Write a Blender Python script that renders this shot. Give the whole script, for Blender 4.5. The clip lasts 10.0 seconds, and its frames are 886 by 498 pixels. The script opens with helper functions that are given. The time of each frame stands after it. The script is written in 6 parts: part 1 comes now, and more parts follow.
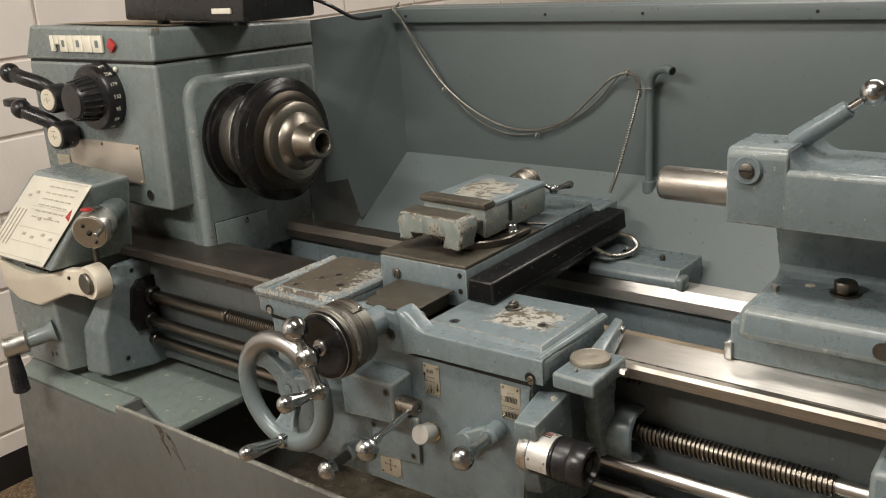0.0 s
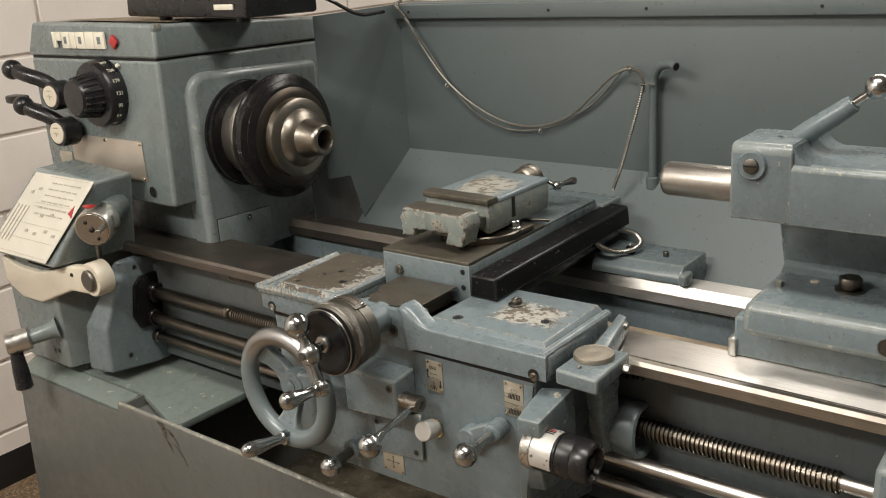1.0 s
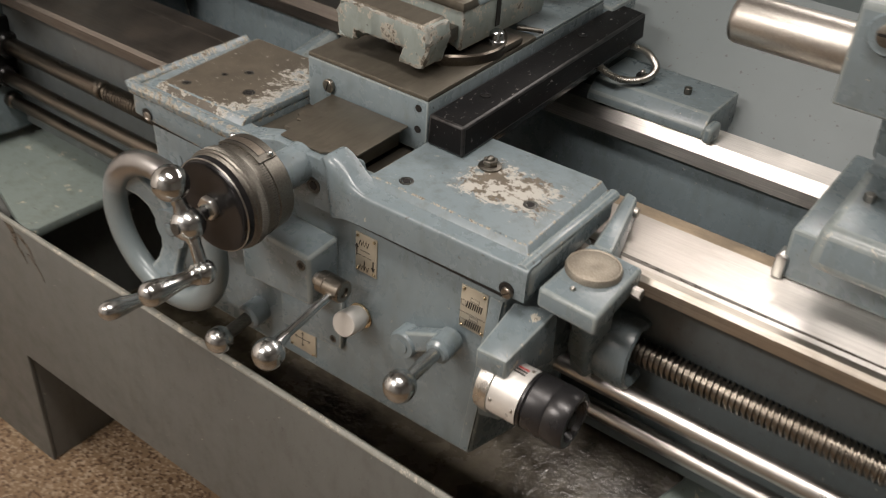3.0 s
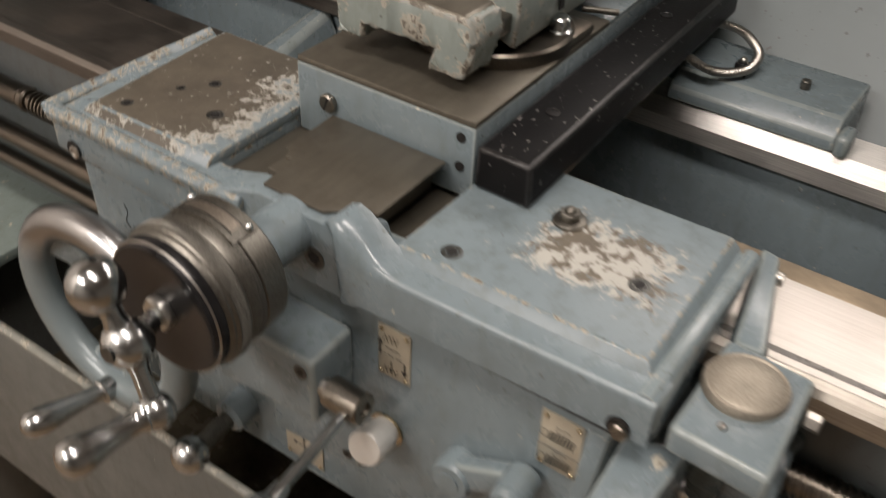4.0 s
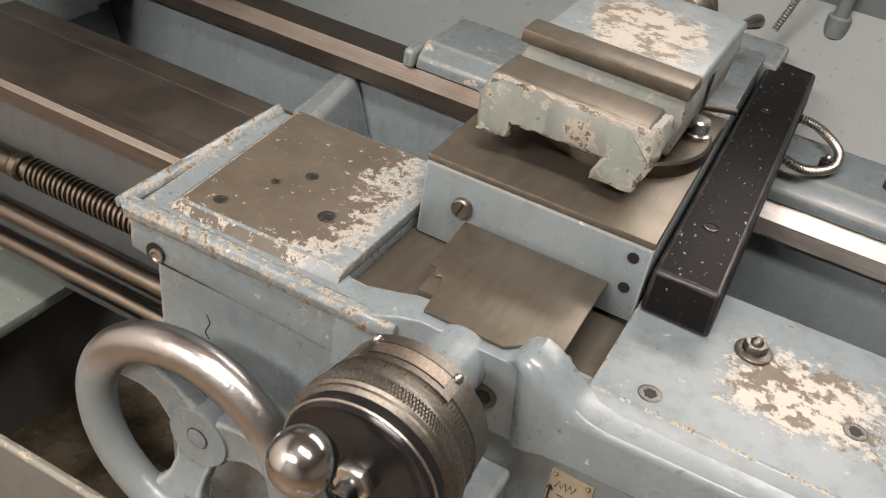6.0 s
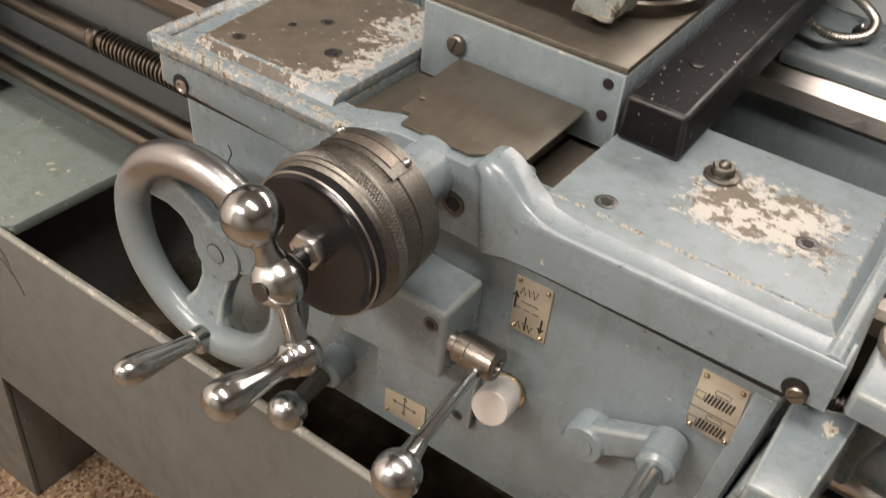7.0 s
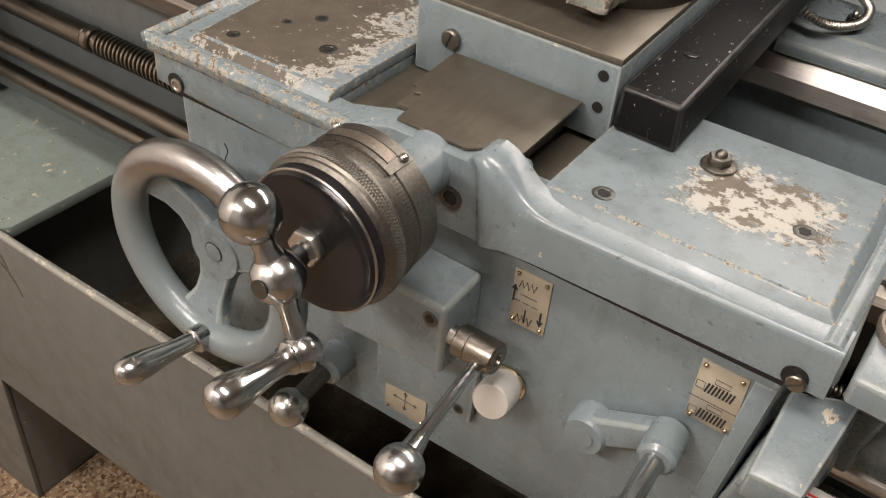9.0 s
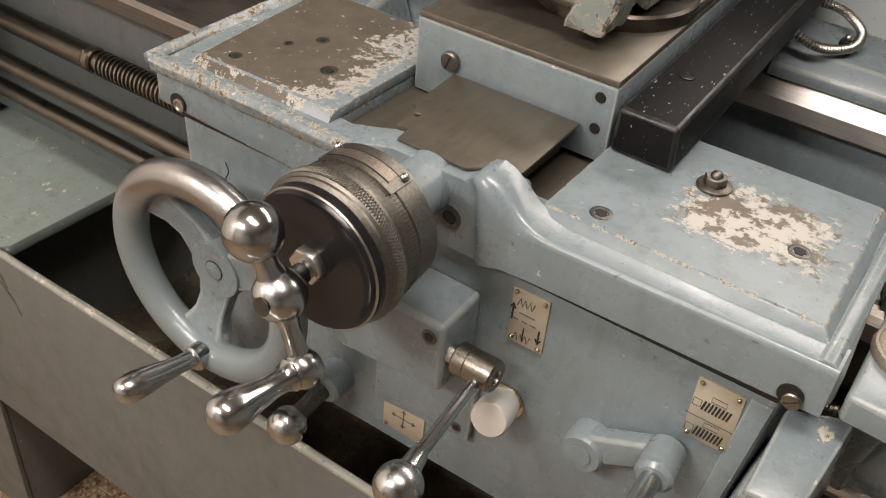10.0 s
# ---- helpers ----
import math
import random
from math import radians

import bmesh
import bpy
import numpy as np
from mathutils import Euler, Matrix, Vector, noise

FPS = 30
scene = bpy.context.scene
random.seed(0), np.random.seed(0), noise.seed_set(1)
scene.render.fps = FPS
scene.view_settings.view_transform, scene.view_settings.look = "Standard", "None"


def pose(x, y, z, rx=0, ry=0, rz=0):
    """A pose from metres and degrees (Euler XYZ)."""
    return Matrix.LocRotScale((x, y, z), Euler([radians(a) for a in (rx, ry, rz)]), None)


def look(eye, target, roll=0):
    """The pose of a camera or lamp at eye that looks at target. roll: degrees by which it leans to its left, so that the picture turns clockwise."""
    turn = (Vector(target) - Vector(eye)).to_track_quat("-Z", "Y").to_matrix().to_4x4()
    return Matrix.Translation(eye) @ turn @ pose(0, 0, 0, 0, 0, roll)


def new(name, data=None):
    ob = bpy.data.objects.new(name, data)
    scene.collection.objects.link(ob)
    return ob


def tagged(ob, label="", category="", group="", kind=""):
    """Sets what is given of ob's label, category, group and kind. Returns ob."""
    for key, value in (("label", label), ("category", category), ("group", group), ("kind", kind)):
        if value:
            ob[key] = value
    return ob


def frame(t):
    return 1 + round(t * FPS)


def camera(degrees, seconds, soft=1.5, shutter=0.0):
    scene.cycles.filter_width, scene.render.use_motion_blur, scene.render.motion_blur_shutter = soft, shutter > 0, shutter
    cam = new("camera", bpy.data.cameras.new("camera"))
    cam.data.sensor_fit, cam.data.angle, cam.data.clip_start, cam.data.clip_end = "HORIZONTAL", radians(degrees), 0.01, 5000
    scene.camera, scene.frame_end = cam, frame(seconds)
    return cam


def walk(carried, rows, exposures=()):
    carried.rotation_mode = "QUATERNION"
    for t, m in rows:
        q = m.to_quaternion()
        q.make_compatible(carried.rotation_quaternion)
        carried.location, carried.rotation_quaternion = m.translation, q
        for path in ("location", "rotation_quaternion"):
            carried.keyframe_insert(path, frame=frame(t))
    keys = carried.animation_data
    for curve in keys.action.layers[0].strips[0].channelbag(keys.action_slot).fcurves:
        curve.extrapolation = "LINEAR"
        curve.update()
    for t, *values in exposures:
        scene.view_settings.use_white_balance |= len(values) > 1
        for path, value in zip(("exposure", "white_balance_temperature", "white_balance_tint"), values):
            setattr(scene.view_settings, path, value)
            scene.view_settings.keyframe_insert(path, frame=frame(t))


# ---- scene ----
cam = camera(50.0, 10.0, soft=1.1, shutter=0.6)
PATH = [
    (0, (0.836, -1.058, 1.473), (-0.37, 0.417, 0.867), -3.9),
    (0.5, (0.834, -1.056, 1.473), (-0.377, 0.414, 0.862), -4.0),
    (1, (0.834, -1.055, 1.47), (-0.377, 0.415, 0.859), -4.0),
    (1.5, (0.836, -1.058, 1.476), (-0.354, 0.429, 0.867), -3.8),
    (1.7, (0.819, -1.062, 1.466), (-0.301, 0.455, 0.799), -2.0),
    (2, (0.795, -1.0, 1.466), (-0.304, 0.457, 0.646), -3.3),
    (2.2, (0.756, -0.927, 1.461), (-0.353, 0.469, 0.555), -3.9),
    (3.3, (0.47, -0.668, 1.456), (-0.406, 0.661, 0.245), 5.6),
    (3.5, (0.426, -0.624, 1.44), (-0.473, 0.672, 0.211), 4.0),
    (3.7, (0.383, -0.563, 1.399), (-0.535, 0.763, 0.217), 2.4),
    (4, (0.321, -0.505, 1.362), (-0.546, 0.813, 0.133), 2.9),
    (4.2, (0.264, -0.489, 1.367), (-0.562, 0.893, 0.18), 0.4),
    (4.5, (0.169, -0.513, 1.35), (-0.607, 0.927, 0.198), 5.1),
    (5, (0.08, -0.502, 1.351), (-0.527, 0.963, 0.132), 9.6),
    (5.2, (0.066, -0.496, 1.351), (-0.516, 0.991, 0.147), 10.5),
    (6.3, (0.105, -0.54, 1.352), (-0.549, 0.96, 0.202), 9.8),
    (6.5, (0.152, -0.538, 1.348), (-0.628, 0.906, 0.206), 8.5),
    (6.8, (0.229, -0.569, 1.319), (-0.632, 0.826, 0.173), 7.1),
    (7, (0.226, -0.557, 1.314), (-0.597, 0.768, 0.062), 6.1),
    (7.5, (0.227, -0.564, 1.317), (-0.567, 0.761, 0.047), 5.7),
    (8, (0.227, -0.561, 1.316), (-0.598, 0.749, 0.049), 4.8),
    (8.5, (0.225, -0.553, 1.312), (-0.591, 0.755, 0.039), 4.9),
    (9, (0.226, -0.558, 1.314), (-0.588, 0.765, 0.055), 5.3),
    (9.5, (0.226, -0.56, 1.315), (-0.602, 0.769, 0.071), 5.3),
    (10, (0.227, -0.565, 1.317), (-0.596, 0.785, 0.093), 5.6),
]

EXPOSURES = [(0.0, -0.32, 6250, 5), (1.5, -0.26, 6250, 6), (2.2, -0.24, 6250, 8), (3.3, -0.34, 6250, 10), (4.0, -0.36, 6350, 11), (4.5, -0.25, 6500, 13), (5.0, 0.12, 6550, 14), (6.5, 0.27, 6500, 13), (7.5, 0.05, 6480, 12), (10.0, 0.04, 6480, 12)]
walk(cam, [(t, look(eye, target, roll)) for t, eye, target, roll in PATH], EXPOSURES)

# ---- world and ceiling lights ----
FLOOR = 0.08
world = bpy.data.worlds.new("world")
scene.world = world
world.use_nodes = True
world.node_tree.nodes["Background"].inputs["Color"].default_value = (0.9, 0.87, 0.82, 1)
world.node_tree.nodes["Background"].inputs["Strength"].default_value = 0.02


def ceiling_lamp(x, y, z, sx, sy, watts, color=(1.0, 0.885, 0.80)):
    data = bpy.data.lights.new("ceiling_lamp", "AREA")
    data.shape, data.size, data.size_y, data.energy, data.color = "RECTANGLE", sx, sy, watts, color
    ob = new("ceiling_lamp", data)
    ob.matrix_world = pose(x, y, z, 0, 0, 0)
    return ob


ceiling_lamp(0.3, -0.6, 2.72, 1.2, 0.3, 38)
ceiling_lamp(-0.75, -2.1, 2.72, 1.2, 0.3, 94)
# unseen lamp added behind the guard to brighten the ways and top edges
ceiling_lamp(0.55, 1.75, 2.72, 2.2, 0.5, 64)


# ---- materials ----
def nodes_of(name):
    m = bpy.data.materials.new(name)
    m.use_nodes = True
    nt = m.node_tree
    return m, nt, nt.nodes["Principled BSDF"]


def nd(nt, kind, **inputs):
    n = nt.nodes.new(kind)
    for k, v in inputs.items():
        n.inputs[k.replace("_", " ")].default_value = v
    return n


def noise_out(nt, scale, detail=4.0, rough=0.6, stretch=None, offset=(0, 0, 0)):
    tc = nt.nodes.new("ShaderNodeTexCoord")
    mp = nt.nodes.new("ShaderNodeMapping")
    mp.inputs["Scale"].default_value = stretch or (1, 1, 1)
    mp.inputs["Location"].default_value = offset
    nt.links.new(tc.outputs["Object"], mp.inputs["Vector"])
    n = nd(nt, "ShaderNodeTexNoise", Scale=scale, Detail=detail, Roughness=rough)
    nt.links.new(mp.outputs["Vector"], n.inputs["Vector"])
    return n.outputs["Fac"]


def ramp(nt, fac, lo, hi, a=0.0, b=1.0):
    r = nt.nodes.new("ShaderNodeMapRange")
    r.inputs["From Min"].default_value, r.inputs["From Max"].default_value = lo, hi
    r.inputs["To Min"].default_value, r.inputs["To Max"].default_value = a, b
    nt.links.new(fac, r.inputs["Value"])
    return r.outputs["Result"]


def mixed(nt, fac, a, b):
    m = nt.nodes.new("ShaderNodeMix")
    m.data_type = "RGBA"
    for sock, v in ((m.inputs["Factor"], fac), (m.inputs["A"], a), (m.inputs["B"], b)):
        if isinstance(v, (tuple, float, int)):
            sock.default_value = (*v, 1) if isinstance(v, tuple) else v
        else:
            nt.links.new(v, sock)
    return m.outputs["Result"]


def math_node(nt, op, a, b):
    m = nt.nodes.new("ShaderNodeMath")
    m.operation = op
    for n, v in enumerate((a, b)):
        if isinstance(v, (float, int)):
            m.inputs[n].default_value = v
        else:
            nt.links.new(v, m.inputs[n])
    return m.outputs["Value"]


def bumped(nt, bsdf, height, strength, distance):
    b = nd(nt, "ShaderNodeBump", Strength=strength, Distance=distance)
    nt.links.new(height, b.inputs["Height"])
    nt.links.new(b.outputs["Normal"], bsdf.inputs["Normal"])


def plain(name, color, rough=0.5, metal=0.0, vary=0.25, scale=9.0, bump=0.15, grain=90.0, stretch=None, rough_vary=0.12, spec=0.5, coat=0.0):
    """One surface with variation at two scales and fine relief."""
    m, nt, b = nodes_of(name)
    dark = tuple(c * (1 - vary) for c in color)
    light = tuple(min(1, c * (1 + vary)) for c in color)
    big = noise_out(nt, scale, 5, 0.6, stretch)
    fine = noise_out(nt, grain, 3, 0.6, stretch)
    col = mixed(nt, ramp(nt, big, 0.32, 0.68), dark, light)
    col = mixed(nt, ramp(nt, fine, 0.35, 0.75, 0.0, 0.35), col, dark)
    nt.links.new(col, b.inputs["Base Color"])
    nt.links.new(ramp(nt, big, 0.3, 0.7, max(0.03, rough - rough_vary), rough + rough_vary), b.inputs["Roughness"])
    b.inputs["Metallic"].default_value = metal
    b.inputs["Specular IOR Level"].default_value = spec
    b.inputs["Coat Weight"].default_value = coat
    if bump:
        bumped(nt, b, fine, bump, 0.002)
    return m


PAINT = (0.156, 0.195, 0.211)


def paint(name, color=PAINT, chips=0.0, primer=(0.44, 0.415, 0.34), bare=(0.13, 0.115, 0.095), grime=0.35, rough=0.27, chip_scale=38.0, bump=0.22, even=0.0):
    """Glossy blue-grey machine enamel: uneven film, oily grime, and flakes that show primer and iron."""
    m, nt, b = nodes_of(name)
    big = noise_out(nt, 5.0, 5, 0.65)
    mid = noise_out(nt, 27.0, 5, 0.7, None, (3, 1, 2))
    fine = noise_out(nt, 260.0, 2, 0.5)
    dirty = tuple(c * k for c, k in zip(color, (0.72, 0.68, 0.60)))
    light = tuple(c * 1.12 for c in color)
    col = mixed(nt, ramp(nt, big, 0.3, 0.72), color, light)
    col = mixed(nt, ramp(nt, mid, 0.52, 0.78, 0.0, grime), col, dirty)
    if even < 0.5:
        film = noise_out(nt, 70.0, 4, 0.7, (1, 1, 0.25), (8, 2, 6))
        col = mixed(nt, ramp(nt, film, 0.50, 0.80, 0.0, 0.55), col, tuple(c * k for c, k in zip(color, (0.66, 0.62, 0.52))))
        rubbed = ramp(nt, noise_out(nt, 33.0, 7, 0.75, None, (6, 1, 9)), 0.66, 0.70)
        col = mixed(nt, math_node(nt, "MULTIPLY", rubbed, 0.22), col, (0.42, 0.43, 0.39))
        nick = ramp(nt, noise_out(nt, 120.0, 3, 0.55, None, (2, 8, 5)), 0.725, 0.735)
        col = mixed(nt, math_node(nt, "MULTIPLY", nick, 0.75), col, (0.50, 0.48, 0.40))
    speck = ramp(nt, noise_out(nt, 150.0, 2, 0.5, None, (5, 5, 5)), 0.70, 0.73)
    col = mixed(nt, math_node(nt, "MULTIPLY", speck, 0.6), col, (0.05, 0.046, 0.038))
    rough_out = ramp(nt, mid, 0.35, 0.7, rough - 0.07 * (1 - even), rough + 0.14 * (1 - even))
    if chips > 0:
        n1 = noise_out(nt, chip_scale, 6, 0.72, None, (1, 7, 3))
        flake = ramp(nt, n1, 0.66 - chips, 0.675 - chips)
        core = ramp(nt, n1, 0.72 - chips, 0.735 - chips)
        col = mixed(nt, flake, col, primer)
        col = mixed(nt, core, col, bare)
        rough_out = math_node(nt, "MAXIMUM", rough_out, math_node(nt, "MULTIPLY", flake, 0.6))
    nt.links.new(col, b.inputs["Base Color"])
    nt.links.new(rough_out, b.inputs["Roughness"])
    height = math_node(nt, "ADD", math_node(nt, "MULTIPLY", mid, 0.8), math_node(nt, "MULTIPLY", fine, 0.15))
    if chips > 0:
        height = math_node(nt, "SUBTRACT", height, math_node(nt, "MULTIPLY", flake, 0.25))
    bumped(nt, b, height, bump, 0.0022)
    return m


def worn_pad(name, cx, cy, hx, hy, inner=(0.105, 0.09, 0.072), cream=(0.40, 0.375, 0.31), spread=0.62, soft=0.35, thin=0.0, mottled=False):
    """Paint rubbed through to iron over a patch round (cx, cy), with flaking cream primer at its rim."""
    m, nt, b = nodes_of(name)
    tc = nt.nodes.new("ShaderNodeTexCoord")
    sep = nt.nodes.new("ShaderNodeSeparateXYZ")
    nt.links.new(tc.outputs["Object"], sep.inputs["Vector"])
    dx = math_node(nt, "ABSOLUTE", math_node(nt, "DIVIDE", math_node(nt, "SUBTRACT", sep.outputs["X"], cx), hx), 0.0)
    dy = math_node(nt, "ABSOLUTE", math_node(nt, "DIVIDE", math_node(nt, "SUBTRACT", sep.outputs["Y"], cy), hy), 0.0)
    p = math_node(nt, "POWER", math_node(nt, "ADD", math_node(nt, "POWER", dx, 4.0), math_node(nt, "POWER", dy, 4.0)), 0.25)
    rag = noise_out(nt, 92.0, 8, 0.8)
    blot = noise_out(nt, 16.0, 4, 0.6, None, (2, 9, 4))
    d = math_node(nt, "ADD", p, math_node(nt, "MULTIPLY", math_node(nt, "SUBTRACT", rag, 0.5), 2.2 * soft + 0.4))
    d = math_node(nt, "ADD", d, math_node(nt, "MULTIPLY", math_node(nt, "SUBTRACT", blot, 0.5), 1.0))
    gone = ramp(nt, d, spread + 0.26, spread + 0.23)
    iron = ramp(nt, d, spread + 0.04 + thin, spread + thin)
    if not mottled:
        iron = math_node(nt, "MULTIPLY", iron, ramp(nt, noise_out(nt, 120.0, 5, 0.7, None, (4, 4, 9)), 0.655, 0.635))
    if mottled:
        iron = math_node(nt, "MULTIPLY", gone, ramp(nt, noise_out(nt, 42.0, 6, 0.75, None, (3, 5, 1)), 0.50, 0.53))
    big = noise_out(nt, 6.0, 4, 0.6)
    paint_col = mixed(nt, ramp(nt, big, 0.3, 0.7), PAINT, tuple(c * 1.15 for c in PAINT))
    iron_col = mixed(nt, ramp(nt, noise_out(nt, 30.0, 5, 0.7), 0.3, 0.7), tuple(c * 0.75 for c in inner), tuple(c * 1.25 for c in inner))
    film = noise_out(nt, 70.0, 4, 0.7, None, (8, 2, 6))
    paint_col = mixed(nt, ramp(nt, film, 0.46, 0.76, 0.0, 0.65), paint_col, tuple(c * k for c, k in zip(PAINT, (0.66, 0.62, 0.54))))
    fleck = ramp(nt, noise_out(nt, 170.0, 3, 0.6, None, (7, 2, 2)), 0.69, 0.71)
    paint_col = mixed(nt, math_node(nt, "MULTIPLY", fleck, 0.7), paint_col, (0.06, 0.054, 0.042))
    stray = ramp(nt, noise_out(nt, 58.0, 5, 0.7, None, (1, 3, 7)), 0.665, 0.68)
    col = mixed(nt, math_node(nt, "MULTIPLY", stray, 0.8), paint_col, cream)
    col = mixed(nt, gone, col, cream)
    col = mixed(nt, iron, col, iron_col)
    nt.links.new(col, b.inputs["Base Color"])
    nt.links.new(math_node(nt, "ADD", math_node(nt, "MULTIPLY", gone, 0.18), 0.36), b.inputs["Roughness"])
    bumped(nt, b, math_node(nt, "ADD", math_node(nt, "MULTIPLY", gone, -0.5), math_node(nt, "MULTIPLY", rag, 0.4)), 0.35, 0.002)
    return m


def steel(name, color=(0.46, 0.43, 0.39), rough=0.3, streak=(0.6, 30, 30), vary=0.3, stain=(0.16, 0.12, 0.085), stained=0.35, metal=1.0):
    """Bare machined steel with tool marks along one axis and brown oil stains."""
    m, nt, b = nodes_of(name)
    marks = noise_out(nt, 26.0, 4, 0.65, streak)
    blot = noise_out(nt, 12.0, 6, 0.7, None, (4, 2, 8))
    col = mixed(nt, ramp(nt, marks, 0.3, 0.7), tuple(c * (1 - vary) for c in color), tuple(min(1, c * (1 + vary)) for c in color))
    col = mixed(nt, ramp(nt, blot, 0.48, 0.8, 0.0, stained), col, stain)
    nt.links.new(col, b.inputs["Base Color"])
    b.inputs["Metallic"].default_value = metal
    nt.links.new(math_node(nt, "ADD", ramp(nt, blot, 0.3, 0.8, rough - 0.04, rough + 0.18), math_node(nt, "MULTIPLY", marks, 0.08)), b.inputs["Roughness"])
    bumped(nt, b, marks, 0.12, 0.0012)
    return m


M_PAINT = paint("machine_enamel")
M_CAST = paint("cast_enamel")
M_HEAD = paint("headstock_enamel", (0.166, 0.200, 0.200))
M_CHIPPED = paint("chipped_enamel", chips=0.05)
M_EDGE = paint("flaked_enamel", chips=0.145, chip_scale=120.0, primer=(0.31, 0.295, 0.24), bare=(0.105, 0.085, 0.060), grime=0.9)
M_BATTERED = paint("battered_enamel", (0.205, 0.238, 0.222), chips=0.10, primer=(0.33, 0.315, 0.265), bare=(0.12, 0.105, 0.085), chip_scale=42.0, grime=0.6, rough=0.45)
M_GUARD = paint("guard_enamel", (0.116, 0.142, 0.144), grime=0.1, rough=0.44, bump=0.02, even=0.85)
M_RAMP = paint("ramp_enamel", (0.120, 0.147, 0.150), grime=0.08, rough=0.44, bump=0.02, even=0.85)
# darker copy of the enamel: oily grime plus shade painted into the recesses
M_OILY_SHADE = paint("oily_shaded_enamel", (0.085, 0.098, 0.10), grime=0.8, rough=0.35)
M_BEDSIDE = paint("bed_side_enamel", (0.088, 0.104, 0.108), grime=0.6, rough=0.35)
M_BASE = paint("base_enamel", (0.108, 0.114, 0.107), grime=0.4, rough=0.42, bump=0.08)
M_TRAY = paint("tray_enamel", (0.16, 0.195, 0.18), chips=0.035, grime=0.7, rough=0.4, primer=(0.40, 0.38, 0.29))
M_RIM = paint("rim_enamel", (0.22, 0.225, 0.20), chips=0.10, grime=0.5, rough=0.5, chip_scale=60)
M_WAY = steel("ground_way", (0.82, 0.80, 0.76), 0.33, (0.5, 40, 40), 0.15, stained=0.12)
way_nt = M_WAY.node_tree
way_b = way_nt.nodes["Principled BSDF"]
way_b.inputs["Anisotropic"].default_value = 0.9
way_grain = nd(way_nt, "ShaderNodeCombineXYZ", X=0.0, Y=1.0, Z=0.0)
way_nt.links.new(way_grain.outputs["Vector"], way_b.inputs["Tangent"])
way_tc = way_nt.nodes.new("ShaderNodeTexCoord")
way_sep = way_nt.nodes.new("ShaderNodeSeparateXYZ")
way_nt.links.new(way_tc.outputs["Object"], way_sep.inputs["Vector"])
# dull reflection painted in: front way browner near the carriage, fading to the right
way_d = math_node(way_nt, "ADD", way_sep.outputs["X"], math_node(way_nt, "MULTIPLY", noise_out(way_nt, 14.0, 5, 0.7, (0.4, 2.5, 1)), 0.16))
way_bright_reflection = ramp(way_nt, way_d, 0.38, 0.54)
way_front = math_node(way_nt, "MULTIPLY", ramp(way_nt, way_sep.outputs["Y"], -0.140, -0.134), ramp(way_nt, way_sep.outputs["Y"], 0.02, 0.01))
way_dim_reflection = math_node(way_nt, "MULTIPLY", math_node(way_nt, "SUBTRACT", 1.0, way_bright_reflection), math_node(way_nt, "MULTIPLY", way_front, 0.55))
way_nt.links.new(mixed(way_nt, way_dim_reflection, way_b.inputs["Base Color"].links[0].from_socket, (0.23, 0.20, 0.165)), way_b.inputs["Base Color"])
M_LIP = steel("way_lip", (0.40, 0.375, 0.33), 0.34, (0.5, 40, 40), 0.2, stained=0.45)
# darker, browner steel for the ways left of SPLIT
M_WAYDARK = steel("brown_way", (0.185, 0.168, 0.148), 0.40, (0.5, 40, 40), 0.25, stained=0.5)
M_TAN = plain("rough_casting", (0.30, 0.24, 0.165), 0.6, 0.15, 0.35, 20, 0.4, 140)
M_STEEL = steel("turned_steel", (0.43, 0.415, 0.38), 0.28, (20, 20, 20), 0.15)
M_DIAL = steel("dial_steel", (0.165, 0.158, 0.138), 0.38, (20, 20, 20), 0.3, stained=0.55)
M_SPINDARK = steel("oily_spindle_face", (0.085, 0.075, 0.062), 0.3, (20, 20, 20), 0.2, stained=0.6)
M_BAND = steel("brown_index_band", (0.27, 0.24, 0.20), 0.4, (20, 20, 20), 0.3, stained=0.5)
M_FACE = plain("blackened_dial_face", (0.011, 0.011, 0.0115), 0.2, 0.0, 0.3, 30, 0.06, 120, None, 0.07, 0.32)
M_SOCKET = steel("socket_steel", (0.125, 0.127, 0.12), 0.36, (20, 20, 20), 0.3, stained=0.1)
M_SPIN = steel("spindle_steel", (0.26, 0.24, 0.205), 0.26, (20, 20, 20), 0.2, stained=0.5)
M_SCREW = steel("thread_steel", (0.205, 0.185, 0.155), 0.24, (4, 30, 30), 0.25, stained=0.5)
M_DARKROD = steel("dark_rod", (0.155, 0.14, 0.118), 0.24, (1, 30, 30), 0.25, stained=0.6)
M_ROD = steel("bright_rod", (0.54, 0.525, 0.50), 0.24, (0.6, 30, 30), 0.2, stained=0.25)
M_PLATE = steel("cover_plate_steel", (0.128, 0.117, 0.093), 0.34, (5, 0.8, 5), 0.16, stain=(0.060, 0.050, 0.036), stained=0.85, metal=0.6)
M_CHROME = plain("chrome", (0.47, 0.485, 0.48), 0.21, 1.0, 0.16, 24, 0.06, 160, None, 0.07)
M_CAP = steel("brushed_tan_steel", (0.38, 0.345, 0.285), 0.5, (20, 20, 20), 0.25, stained=0.4, metal=0.8)
M_ALU = plain("turned_aluminium", (0.60, 0.60, 0.57), 0.32, 1.0, 0.1, 30, 0.08)
M_CABLE = plain("grey_sheath", (0.24, 0.235, 0.205), 0.4, 0.6, 0.2, 30, 0.1)
M_PALE = plain("pale_turned_aluminium", (0.66, 0.655, 0.62), 0.38, 0.45, 0.08, 30, 0.08)
